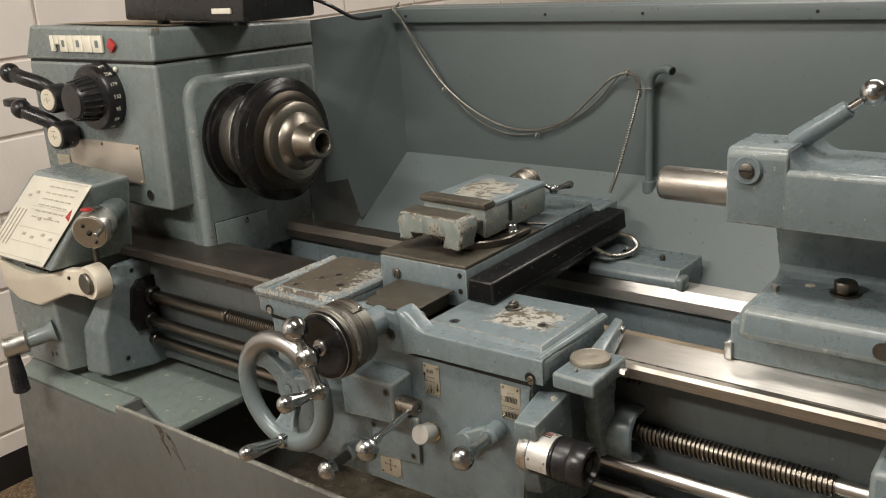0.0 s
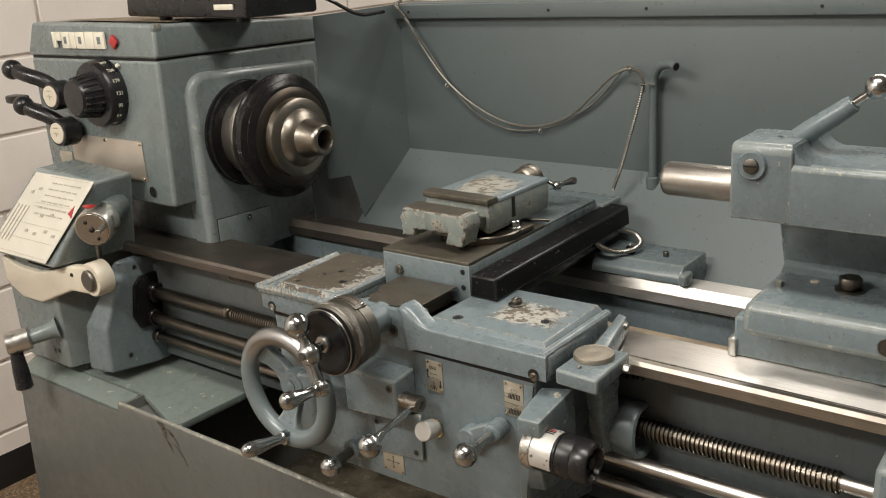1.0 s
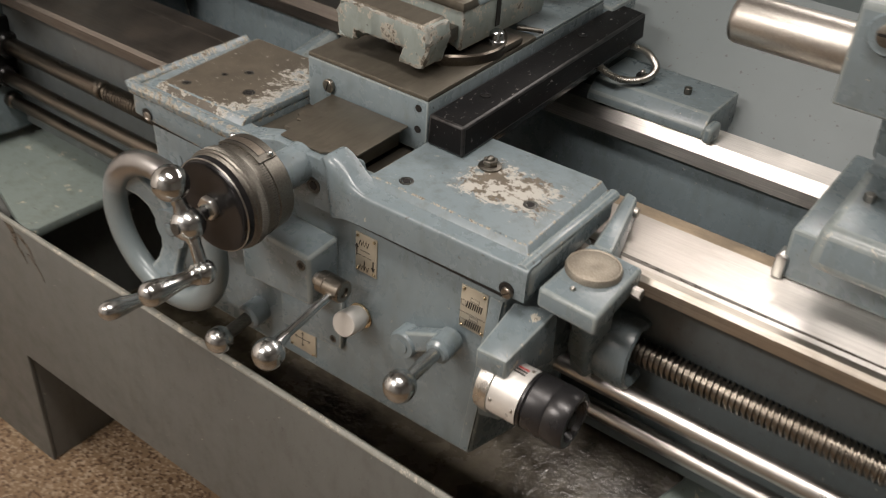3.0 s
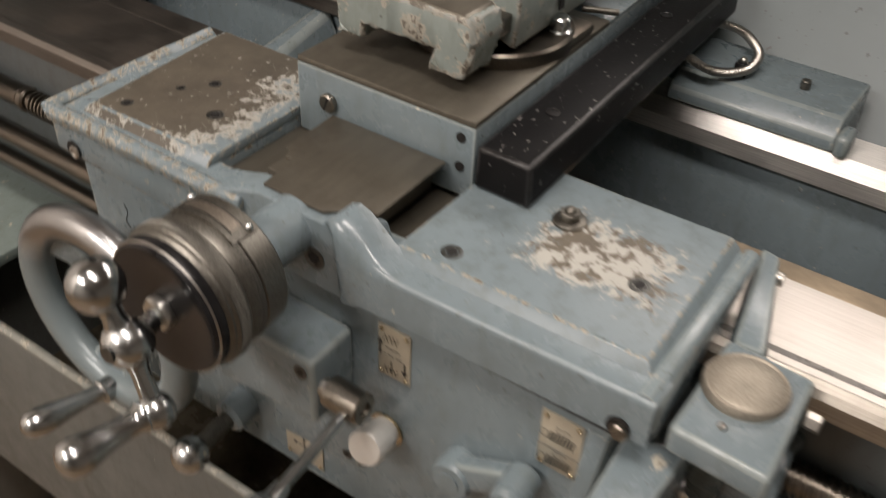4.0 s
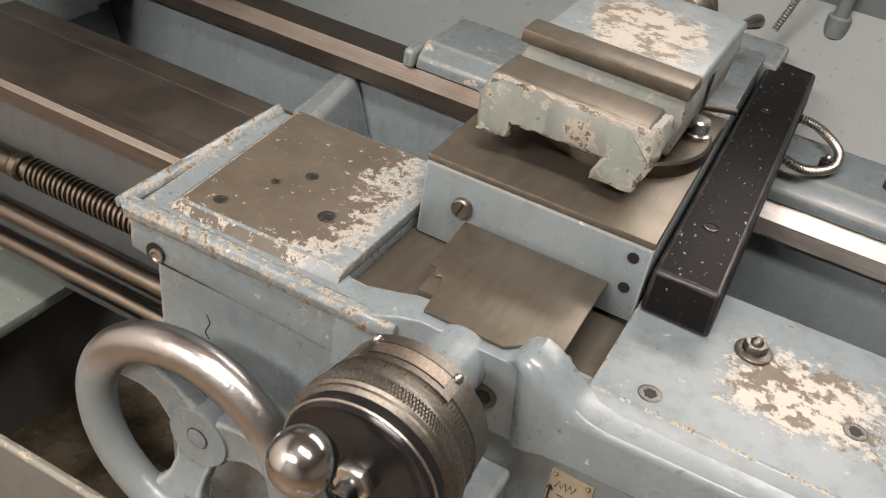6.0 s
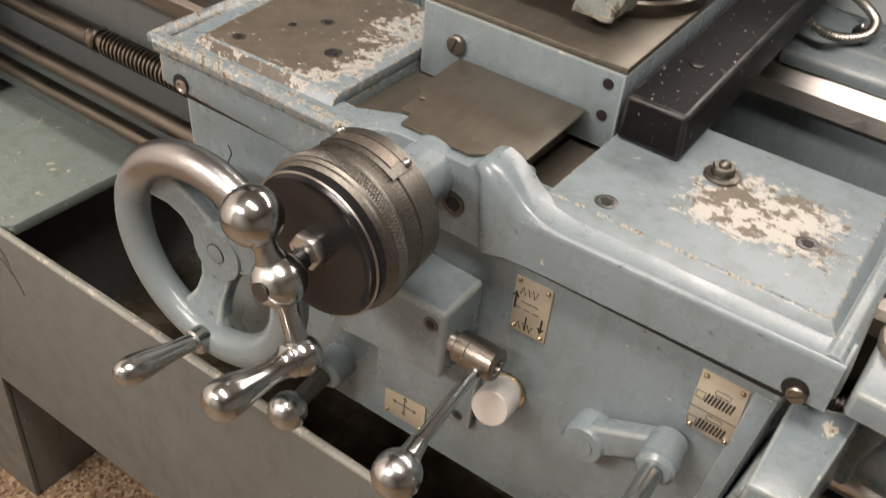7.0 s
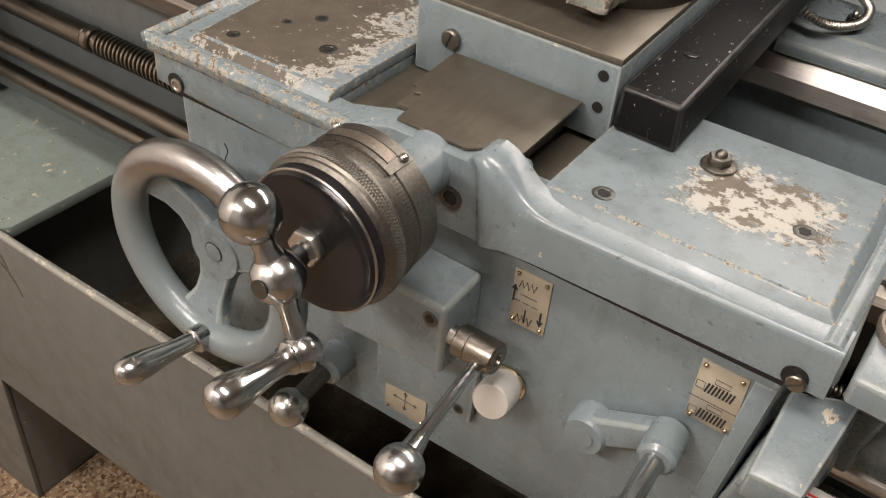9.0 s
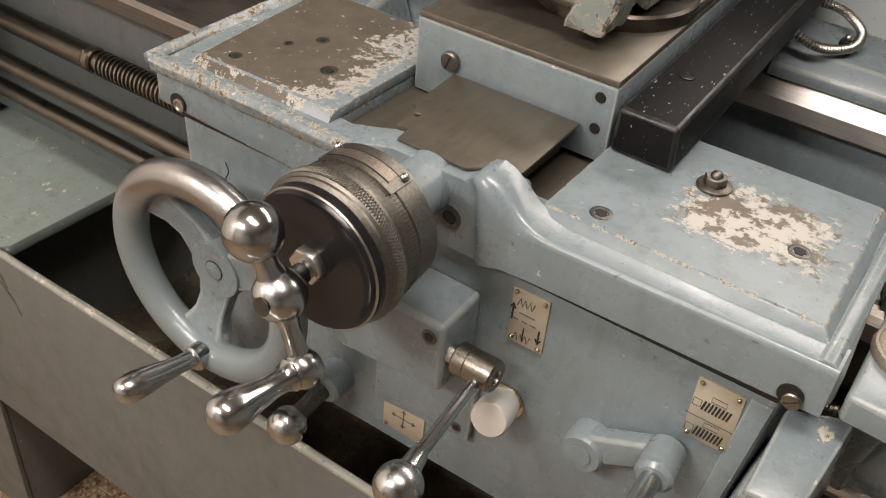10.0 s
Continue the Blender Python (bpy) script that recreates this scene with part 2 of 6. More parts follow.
M_BLACKSTEEL = plain("blackened_steel", (0.012, 0.0115, 0.0115), 0.24, 0.0, 0.3, 30, 0.1, 90, None, 0.06, 0.28)
M_BLACK = plain("black_plastic", (0.014, 0.014, 0.015), 0.3, 0.0, 0.2, 30, 0.05)
M_CREAM = plain("cream_enamel", (0.66, 0.61, 0.50), 0.4, 0.0, 0.08, 14, 0.1, 120)
M_TAG = plain("etched_tag", (0.50, 0.47, 0.38), 0.42, 0.55, 0.12, 30, 0.05)
M_CARD = plain("printed_card", (0.66, 0.645, 0.56), 0.45, 0.0, 0.08, 12, 0.05)
M_NAMEPLATE = plain("name_plate_metal", (0.52, 0.475, 0.41), 0.42, 0.6, 0.1, 8, 0.05)
M_INK = plain("black_ink", (0.025, 0.023, 0.02), 0.5, 0.0, 0.1, 30, 0.0)
M_GREYINK = plain("grey_ink", (0.43, 0.405, 0.34), 0.5, 0.0, 0.1, 30, 0.0)
M_RED = plain("red_enamel", (0.42, 0.028, 0.03), 0.4, 0.0, 0.15, 30, 0.05)
M_WHITE = plain("white_lettering", (0.80, 0.78, 0.66), 0.4, 0.0, 0.05, 30, 0.0)
M_BRASS = plain("brass_pin", (0.50, 0.42, 0.28), 0.3, 1.0, 0.1, 30, 0.0)
M_HOLE = plain("dark_bore", (0.012, 0.011, 0.010), 0.6, 0.2, 0.2, 30, 0.1)
# brown for the oil runs and for the painted shade strip on the way
M_DRIP_SHADE = plain("oil_run_and_shade", (0.075, 0.066, 0.052), 0.3, 0.0, 0.3, 60, 0.1)
M_SUMP = plain("oily_sump", (0.085, 0.074, 0.052), 0.24, 0.0, 0.75, 11, 0.6, 60, None, 0.12)
M_WALLPAINT = plain("block_wall_paint", (0.90, 0.845, 0.79), 0.6, 0.0, 0.05, 4, 0.4, 130)
M_MORTAR = plain("painted_joint", (0.85, 0.795, 0.74), 0.7, 0.0, 0.06, 10, 0.3, 120)
M_RUBBER = plain("black_vinyl_base", (0.012, 0.012, 0.013), 0.4, 0.0, 0.2, 10, 0.1)
# unseen south and east walls, made dark to cut bounce light and chrome reflections
M_UNSEEN_WALL = plain("unseen_dark_wall", (0.26, 0.25, 0.235), 0.7, 0.0, 0.1, 3, 0.1)
M_CEIL = plain("ceiling_paint", (0.45, 0.44, 0.42), 0.8, 0.0, 0.04, 4, 0.1)


M_GOUGED = paint("gouged_edge", (0.22, 0.23, 0.21), chips=0.16, chip_scale=85.0, primer=(0.31, 0.295, 0.25), bare=(0.10, 0.088, 0.068), rough=0.45, bump=0.6)
M_RUBBED = paint("rubbed_edge_enamel", (0.215, 0.25, 0.25), chips=0.035, chip_scale=95.0, primer=(0.50, 0.48, 0.41), rough=0.3)


def bar_black():
    """Black enamel scale cover with pale scratches and nicks."""
    m, nt, b = nodes_of("scratched_black_enamel")
    n = noise_out(nt, 190.0, 4, 0.6, (1.6, 0.8, 1), (1, 4, 2))
    nick = ramp(nt, n, 0.665, 0.675)
    big = noise_out(nt, 9.0, 4, 0.6)
    col = mixed(nt, ramp(nt, big, 0.3, 0.7), (0.006, 0.006, 0.0065), (0.011, 0.011, 0.011))
    col = mixed(nt, nick, col, (0.24, 0.235, 0.22))
    nt.links.new(col, b.inputs["Base Color"])
    nt.links.new(ramp(nt, big, 0.3, 0.7, 0.36, 0.5), b.inputs["Roughness"])
    b.inputs["Specular IOR Level"].default_value = 0.06
    bumped(nt, b, noise_out(nt, 300, 2), 0.15, 0.001)
    return m


M_BAR = bar_black()
M_BAREDGE = plain("rubbed_black_edge", (0.022, 0.0215, 0.021), 0.4, 0.3, 0.95, 60, 0.2)
WORN_EDGE = {"machine_enamel": M_RUBBED, "headstock_enamel": M_RUBBED, "chipped_enamel": M_RUBBED, "scratched_black_enamel": M_BAREDGE, "battered_enamel": M_GOUGED, "scuffed_enamel": M_EDGE, "worn_left_wing": M_EDGE, "worn_right_wing": M_EDGE}


def speckled_floor():
    """Seeded brown epoxy floor: tan chips and dark specks."""
    m, nt, b = nodes_of("speckled_floor")
    tc = nt.nodes.new("ShaderNodeTexCoord")
    v = nd(nt, "ShaderNodeTexVoronoi", Scale=210.0)
    nt.links.new(tc.outputs["Object"], v.inputs["Vector"])
    sep = nt.nodes.new("ShaderNodeSeparateColor")
    nt.links.new(v.outputs["Color"], sep.inputs["Color"])
    col = mixed(nt, ramp(nt, noise_out(nt, 10, 4), 0.3, 0.7), (0.165, 0.112, 0.066), (0.215, 0.15, 0.09))
    col = mixed(nt, ramp(nt, sep.outputs["Red"], 0.72, 0.74), col, (0.30, 0.235, 0.16))
    col = mixed(nt, ramp(nt, sep.outputs["Green"], 0.80, 0.82), col, (0.09, 0.055, 0.032))
    nt.links.new(col, b.inputs["Base Color"])
    b.inputs["Roughness"].default_value = 0.45
    bumped(nt, b, v.outputs["Distance"], 0.2, 0.002)
    return m


M_FLOOR = speckled_floor()


# ---- mesh helpers ----
def thing(name, at, label, category, group="", kind=""):
    ob = new(name)
    ob.location = at
    ob.empty_display_size = 0.05
    return tagged(ob, label, category, group, kind)


def origin_of(ob):
    o = Vector((0, 0, 0))
    while ob:
        o += ob.location
        ob = ob.parent
    return o


def part(name, bm, material, parent=None, label="", angle=38):
    """Links a bmesh given in world places as one mesh under a thing or part."""
    if parent:
        bmesh.ops.translate(bm, verts=bm.verts, vec=-origin_of(parent))
    me = bpy.data.meshes.new(name)
    bmesh.ops.recalc_face_normals(bm, faces=bm.faces)
    bm.to_mesh(me)
    bm.free()
    worn = WORN_EDGE.get(material.name)
    for p in me.polygons:
        p.use_smooth = True
        if not worn:
            p.material_index = 0
    me.set_sharp_from_angle(angle=radians(angle))
    me.materials.append(material)
    if worn:
        me.materials.append(worn)
    ob = new(name, me)
    if parent:
        ob.parent = parent
    return tagged(ob, label)


def solid(points, faces):
    bm = bmesh.new()
    vs = [bm.verts.new(p) for p in points]
    for f in faces:
        bm.faces.new([vs[i] for i in f])
    return bm


def bevelled(bm, width, seg=2):
    if width > 0:
        bmesh.ops.recalc_face_normals(bm, faces=bm.faces)
        sharp = [e for e in bm.edges if len(e.link_faces) == 2 and e.calc_face_angle(0) > 0.35]
        bmesh.ops.bevel(bm, geom=sharp, offset=width, segments=seg, profile=0.5, affect="EDGES", clamp_overlap=True, material=1)
    return bm


def box(x0, x1, y0, y1, z0, z1, bev=0.003, seg=2):
    pts = [(x, y, z) for z in (z0, z1) for x, y in ((x0, y0), (x1, y0), (x1, y1), (x0, y1))]
    return bevelled(solid(pts, [(0, 3, 2, 1), (4, 5, 6, 7), (0, 1, 5, 4), (1, 2, 6, 5), (2, 3, 7, 6), (3, 0, 4, 7)]), bev, seg)


def frustum(low, high, bev=0.003, seg=2):
    """A block between a lower and an upper outline of as many points."""
    n = len(low)
    faces = [tuple(reversed(range(n))), tuple(range(n, 2 * n))]
    faces += [(i, (i + 1) % n, n + (i + 1) % n, n + i) for i in range(n)]
    return bevelled(solid([*low, *high], faces), bev, seg)


def loft(rings, bev=0.0, seg=2):
    """A body through rings of as many points each."""
    n = len(rings[0])
    faces = [tuple(reversed(range(n))), tuple(range((len(rings) - 1) * n, len(rings) * n))]
    for k in range(len(rings) - 1):
        faces += [(k * n + i, k * n + (i + 1) % n, (k + 1) * n + (i + 1) % n, (k + 1) * n + i) for i in range(n)]
    return bevelled(solid([p for r in rings for p in r], faces), bev, seg)


def battered(bm, amount, step=0.008, seed=1):
    """Breaks long edges up and knocks the surface about by a small amount."""
    random.seed(seed)
    for _ in range(4):
        long_ones = [e for e in bm.edges if e.calc_length() > step]
        if not long_ones:
            break
        bmesh.ops.subdivide_edges(bm, edges=long_ones, cuts=1, use_grid_fill=True)
    bmesh.ops.triangulate(bm, faces=[f for f in bm.faces if len(f.verts) > 4])
    for v in bm.verts:
        v.co += Vector((random.gauss(0, amount), random.gauss(0, amount), random.gauss(0, amount)))
    return bm


def prism(outline, axis, a, b, bev=0.0, seg=2):
    """An outline in the two other axes (in the order y z, x z or x y), drawn out along axis from a to b."""
    def put(u, v, w):
        return {"x": (w, u, v), "y": (u, w, v), "z": (u, v, w)}[axis]
    return frustum([put(u, v, a) for u, v in outline], [put(u, v, b) for u, v in outline], bev, seg)


def merge(*bms):
    out = bms[0]
    for bm in bms[1:]:
        me = bpy.data.meshes.new("merge")
        bm.to_mesh(me)
        bm.free()
        out.from_mesh(me)
        bpy.data.meshes.remove(me)
    return out


def turned(profile, a, b, seg=40):
    """A body of revolution: profile of (distance along, radius), from a towards b."""
    a, b = Vector(a), Vector(b)
    rot = (b - a).to_track_quat("Z", "Y").to_matrix()
    bm = bmesh.new()
    rings = []
    for s, r in profile:
        if r < 1e-6:
            rings.append([bm.verts.new(a + rot @ Vector((0, 0, s)))])
        else:
            rings.append([bm.verts.new(a + rot @ Vector((r * math.cos(k * math.tau / seg), r * math.sin(k * math.tau / seg), s))) for k in range(seg)])
    for p, q in zip(rings, rings[1:]):
        for k in range(seg):
            k2 = (k + 1) % seg
            if len(p) == 1 and len(q) == 1:
                continue
            if len(p) == 1:
                bm.faces.new((p[0], q[k], q[k2]))
            elif len(q) == 1:
                bm.faces.new((p[k], q[0], p[k2]))
            else:
                bm.faces.new((p[k], q[k], q[k2], p[k2]))
    for ring in (rings[0], rings[-1]):
        if len(ring) > 2:
            bm.faces.new(ring)
    return bm


def rod(a, b, r, seg=24, ease=0.0):
    length = (Vector(b) - Vector(a)).length
    e = ease or min(r * 0.15, length * 0.2)
    return turned([(0, r - e), (e, r), (length - e, r), (length, r - e)], a, b, seg)


def ball(c, r, u=28, v=18):
    bm = bmesh.new()
    bmesh.ops.create_uvsphere(bm, u_segments=u, v_segments=v, radius=r, matrix=Matrix.Translation(c))
    return bm


def tube(points, r, seg=10, steps=8, rib=0.0, turns=0):
    """A round tube along a smooth line through the points; rib: depth of its spiral ribs."""
    pts = [Vector(p) for p in points]
    ext = [2 * pts[0] - pts[1], *pts, 2 * pts[-1] - pts[-2]]
    line = []
    for i in range(1, len(ext) - 2):
        p0, p1, p2, p3 = ext[i - 1:i + 3]
        for k in range(steps):
            t = k / steps
            line.append(0.5 * (2 * p1 + (p2 - p0) * t + (2 * p0 - 5 * p1 + 4 * p2 - p3) * t * t + (3 * p1 - p0 - 3 * p2 + p3) * t ** 3))
    line.append(pts[-1])
    bm = bmesh.new()
    rings = []
    normal = None
    for i, p in enumerate(line):
        d = (line[min(i + 1, len(line) - 1)] - line[max(i - 1, 0)]).normalized()
        normal = (normal - d * normal.dot(d)).normalized() if normal else d.orthogonal().normalized()
        side = d.cross(normal)
        rr = r - (rib if i % 2 else 0)
        rings.append([bm.verts.new(p + rr * (math.cos(k * math.tau / seg) * normal + math.sin(k * math.tau / seg) * side)) for k in range(seg)])
    for p, q in zip(rings, rings[1:]):
        for k in range(seg):
            bm.faces.new((p[k], p[(k + 1) % seg], q[(k + 1) % seg], q[k]))
    bm.faces.new(rings[0])
    bm.faces.new(rings[-1])
    return bm


def ring_torus(c, axis, radius, rx, rz, seg=64, cross=16):
    """A hoop of oval section: rx across, rz along its axis."""
    rot = Vector(axis).to_track_quat("Z", "Y").to_matrix()
    bm = bmesh.new()
    rows = []
    for i in range(seg):
        a = i * math.tau / seg
        row = []
        for k in range(cross):
            b = k * math.tau / cross
            rr = radius + rx * math.cos(b)
            row.append(bm.verts.new(Vector(c) + rot @ Vector((rr * math.cos(a), rr * math.sin(a), rz * math.sin(b)))))
        rows.append(row)
    for i in range(seg):
        p, q = rows[i], rows[(i + 1) % seg]
        for k in range(cross):
            bm.faces.new((p[k], p[(k + 1) % cross], q[(k + 1) % cross], q[k]))
    return bm


def hexagon(a, b, r):
    return bevelled(turned([(0, r), ((Vector(b) - Vector(a)).length, r)], a, b, 6), r * 0.08, 1)


def socket_screw(parent, at, out, r, name="socket_screw"):
    """A cap screw seen end on: a dished ring with a dark hexagonal bore."""
    at, out = Vector(at), Vector(out)
    head = part(name, turned([(0, r), (r * 0.06, r), (r * 0.10, r * 0.9), (r * 0.08, r * 0.6), (0.0, r * 0.55)], at, at + out, 20), M_SOCKET, parent, "oily steel socket screw")
    part("bore", turned([(0, r * 0.56), (r * 0.09, r * 0.56)], at, at + out, 6), M_HOLE, head)
    return head


def slotted_screw(parent, at, out, r, across=(1, 0, 0)):
    at, out = Vector(at), Vector(out)
    head = part("slotted_screw", turned([(0, r), (r * 0.5, r), (r * 0.65, r * 0.85), (r * 0.68, 0)], at, at + out, 20), M_SPIN, parent)
    a = Vector(across).normalized()
    p = at + out * r * 0.62
    part("slot", merge(rod(p - a * r * 0.8, p + a * r * 0.8, r * 0.11, 6)), M_HOLE, head)
    return head


def handle(base, tip, r):
    """The profile of a chromed machine handle: neck, waist and rounded bulb."""
    length = (Vector(tip) - Vector(base)).length
    prof = [(0, r * 0.75), (0.06, r * 0.85), (0.10, r * 0.7), (0.16, r * 0.62), (0.30, r * 0.62), (0.48, r * 0.74), (0.66, r * 0.93), (0.8, r), (0.9, r * 0.9), (0.96, r * 0.6), (1.0, 0)]
    return turned([(s * length, q) for s, q in prof], base, tip, 24)


def words(text, name, at, size, material, parent, turn=(90, 0, 0), depth=0.0006, align="CENTER", label=""):
    cu = bpy.data.curves.new(name, "FONT")
    cu.body, cu.size, cu.extrude, cu.align_x, cu.align_y = text, size, depth, align, "CENTER"
    tmp = bpy.data.objects.new(name, cu)
    scene.collection.objects.link(tmp)
    me = bpy.data.meshes.new_from_object(tmp.evaluated_get(bpy.context.evaluated_depsgraph_get()))
    bpy.data.objects.remove(tmp)
    me.materials.clear()
    me.materials.append(material)
    me.transform(pose(*(Vector(at) - origin_of(parent)), *turn))
    ob = new(name, me)
    ob.parent = parent
    return tagged(ob, label)


# ---- the room ----
room_x0, room_x1, room_y0, room_y1, room_z = -1.69, 3.2, -3.2, 5.2, 2.75
part("floor", box(room_x0 - 0.2, room_x1 + 0.2, room_y0 - 0.2, room_y1 + 0.2, FLOOR - 0.1, FLOOR, 0), M_FLOOR)
tagged(bpy.data.objects["floor"], "brown seeded epoxy floor with tan and dark specks", "floor", kind="structure")
part("ceiling", box(room_x0 - 0.2, room_x1 + 0.2, room_y0 - 0.2, room_y1 + 0.2, room_z, room_z + 0.1, 0), M_CEIL)
tagged(bpy.data.objects["ceiling"], "plain grey ceiling, out of view", "ceiling", kind="structure")
for wname, b in (("wall_west", (room_x0 - 0.15, room_x0 - 0.006, room_y0, room_y1)), ("wall_north", (room_x0 - 0.15, room_x1 + 0.15, room_y1 + 0.006, room_y1 + 0.15)),
                 ("wall_south", (room_x0 - 0.15, room_x1 + 0.15, room_y0 - 0.15, room_y0)), ("wall_east", (room_x1, room_x1 + 0.15, room_y0, room_y1))):
    w = part(wname, box(*b, FLOOR, room_z, 0), M_MORTAR if wname in ("wall_west", "wall_north") else M_UNSEEN_WALL)
    tagged(w, "room wall, cream block on the west, plain and unseen elsewhere", "wall", kind="structure")
part("baseboard", box(room_x0 - 0.006, room_x0 + 0.006, room_y0, room_y1 - 0.02, FLOOR, FLOOR + 0.1, 0.002), M_RUBBER)
tagged(bpy.data.objects["baseboard"], "black vinyl baseboard along the block wall", "baseboard", kind="structure")

# ---- lathe base and chip pan ----
RIM_Y, RIM_Z, PAN_LOW = -0.138, 0.637, 0.342
base = thing("machine_pedestal", (-0.2, 0.15, FLOOR), "grey-painted steel pedestal base of a lathe standing on the floor", "machine base")
part("pedestal", frustum([(-1.24, -0.134, FLOOR), (-0.70, -0.134, FLOOR), (-0.70, 0.42, FLOOR), (-1.24, 0.42, FLOOR)],
                         [(-1.188, -0.134, 0.608), (-0.70, -0.134, 0.608), (-0.70, 0.42, 0.608), (-1.188, 0.42, 0.608)], 0.004), M_BASE, base)
part("pedestal", frustum([(0.72, -0.10, FLOOR), (1.15, -0.10, FLOOR), (1.15, 0.42, FLOOR), (0.72, 0.42, FLOOR)],
                         [(0.72, -0.10, 0.60), (1.15, -0.10, 0.60), (1.15, 0.42, 0.60), (0.72, 0.42, 0.60)], 0.008), M_BASE, base)
pan = thing("chip_pan", (-0.1, 0.15, PAN_LOW), "deep grey-green chip pan with worn rim, oily inside", "chip pan")
part("front_panel", prism([(-1.19, 0.612), (-1.243, FLOOR + 0.002), (-0.699, FLOOR + 0.002), (-0.699, PAN_LOW), (1.05, PAN_LOW), (1.05, RIM_Z - 0.004), (-0.792, RIM_Z - 0.004), (-0.797, 0.612)], "y", RIM_Y - 0.004, RIM_Y + 0.0035, 0.001), M_BASE, pan, "smooth grey front sheet with oil stains")
part("rim", battered(rod((-0.790, RIM_Y, RIM_Z - 0.003), (1.05, RIM_Y, RIM_Z - 0.003), 0.0045, 10), 0.0004, 0.03), M_RIM, pan, "thin flaked pale rim")
part("pan_floor", box(-0.76, 1.05, RIM_Y + 0.005, 0.5, PAN_LOW, PAN_LOW + 0.01, 0), M_SUMP, pan, "black oily pan floor with swarf")
part("back_panel", box(-0.76, 1.05, 0.5, 0.51, PAN_LOW, 0.70, 0), M_BASE, pan)
part("end_panel", box(-0.792, -0.784, RIM_Y + 0.004, 0.5, PAN_LOW, RIM_Z - 0.006, 0.001), M_BASE, pan)
part("end_panel", box(1.052, 1.06, RIM_Y - 0.004, 0.5, PAN_LOW, RIM_Z, 0.001), M_BASE, pan)
part("deck", prism([(-1.19, -0.092), (-0.784, -0.085), (-0.640, -0.132), (-0.616, -0.134), (-0.606, -0.122), (-0.603, 0.010), (-0.603, 0.45), (-1.19, 0.45)], "z", 0.618, 0.634, 0.003, 2), M_TRAY, pan, "deck plate with rubbed grimy paint")
part("deck_lip", frustum([(-1.19, -0.1335, 0.600), (-0.800, -0.1335, 0.600), (-0.800, -0.085, 0.600), (-1.19, -0.085, 0.600)],
                         [(-1.19, -0.1335, 0.614), (-0.800, -0.1335, 0.614), (-0.792, -0.0925, 0.6335), (-1.19, -0.0925, 0.6335)], 0.001), M_TRAY, pan, "sloping front lip of the deck")
part("deck", frustum([(0.315, -0.09, 0.60), (1.04, -0.09, 0.60), (1.04, 0.42, 0.60), (0.40, 0.42, 0.60), (0.35, 0.05, 0.60)],
                     [(0.325, -0.085, 0.632), (1.04, -0.085, 0.632), (1.04, 0.42, 0.645), (0.41, 0.42, 0.645), (0.36, 0.05, 0.640)], 0.004), M_TRAY, pan)

for dx, lean, z0, z1, w in ((-0.652, 0.010, 0.632, 0.600, 0.010), (-0.648, 0.018, 0.606, 0.572, 0.005), (-0.630, 0.022, 0.624, 0.588, 0.006), (-0.612, 0.020, 0.594, 0.556, 0.004)):
    c = dx + lean
    low = [(dx - w, z0), (dx + w, z0), (c + w * 0.7, (z0 + z1) / 2), (c + lean * 0.5, z1), (c - w * 0.6, (z0 + z1) / 2)]
    part("drip", prism(low, "y", RIM_Y - 0.0046, RIM_Y - 0.0041, 0), M_DRIP_SHADE, pan, "brown oil run")

# ---- bed ----
bed = thing("lathe_bed", (0, 0.15, 0.65), "cast iron lathe bed with ground steel ways", "lathe bed")
X0, X1, SPLIT = -1.04, 0.645, -0.10
part("bed_wall", box(X0, SPLIT, 0.035, 0.075, 0.66, 0.899, 0.004), M_OILY_SHADE, bed)
part("bed_wall", box(SPLIT + 0.001, X1 - 0.004, 0.035, 0.075, 0.66, 0.899, 0.004), M_BEDSIDE, bed)
part("bed_wall", box(X0, X1 - 0.004, 0.33, 0.365, 0.66, 0.866, 0.004), M_PAINT, bed)
part("bed_floor", box(X0, X1 - 0.004, 0.077, 0.328, 0.66, 0.76, 0.004), M_OILY_SHADE, bed)
for a, b, m, lab in ((X0, SPLIT, M_WAYDARK, "brown way left of the carriage"), (SPLIT + 0.001, X1, M_WAY, "bright ground way")):
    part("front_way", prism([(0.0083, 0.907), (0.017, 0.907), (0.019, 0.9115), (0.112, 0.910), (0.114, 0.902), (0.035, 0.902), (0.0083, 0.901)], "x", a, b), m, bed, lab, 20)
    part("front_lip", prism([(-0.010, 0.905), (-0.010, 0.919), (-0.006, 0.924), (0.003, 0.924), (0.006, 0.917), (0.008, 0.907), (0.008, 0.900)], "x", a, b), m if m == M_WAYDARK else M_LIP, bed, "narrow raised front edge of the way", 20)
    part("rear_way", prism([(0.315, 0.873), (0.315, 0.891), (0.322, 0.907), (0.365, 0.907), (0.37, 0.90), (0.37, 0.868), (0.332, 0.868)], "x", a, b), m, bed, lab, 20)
# thin dark strip standing in for shade between lip and flat way
part("groove_shade_line", prism([(0.20, 0.0255), (0.38, 0.0265), (0.62, 0.0285), (0.62, 0.0298), (0.38, 0.0310), (0.20, 0.0320)], "z", 0.9105, 0.9117, 0), M_DRIP_SHADE, bed, "dark strip painted as the groove's shade along the way")
part("way_shoulder", prism([(0.114, 0.898), (0.114, 0.907), (0.150, 0.899), (0.154, 0.86), (0.114, 0.86)], "x", SPLIT, X1 - 0.002, 0.002), M_TAN, bed, "unmachined tan casting edge")
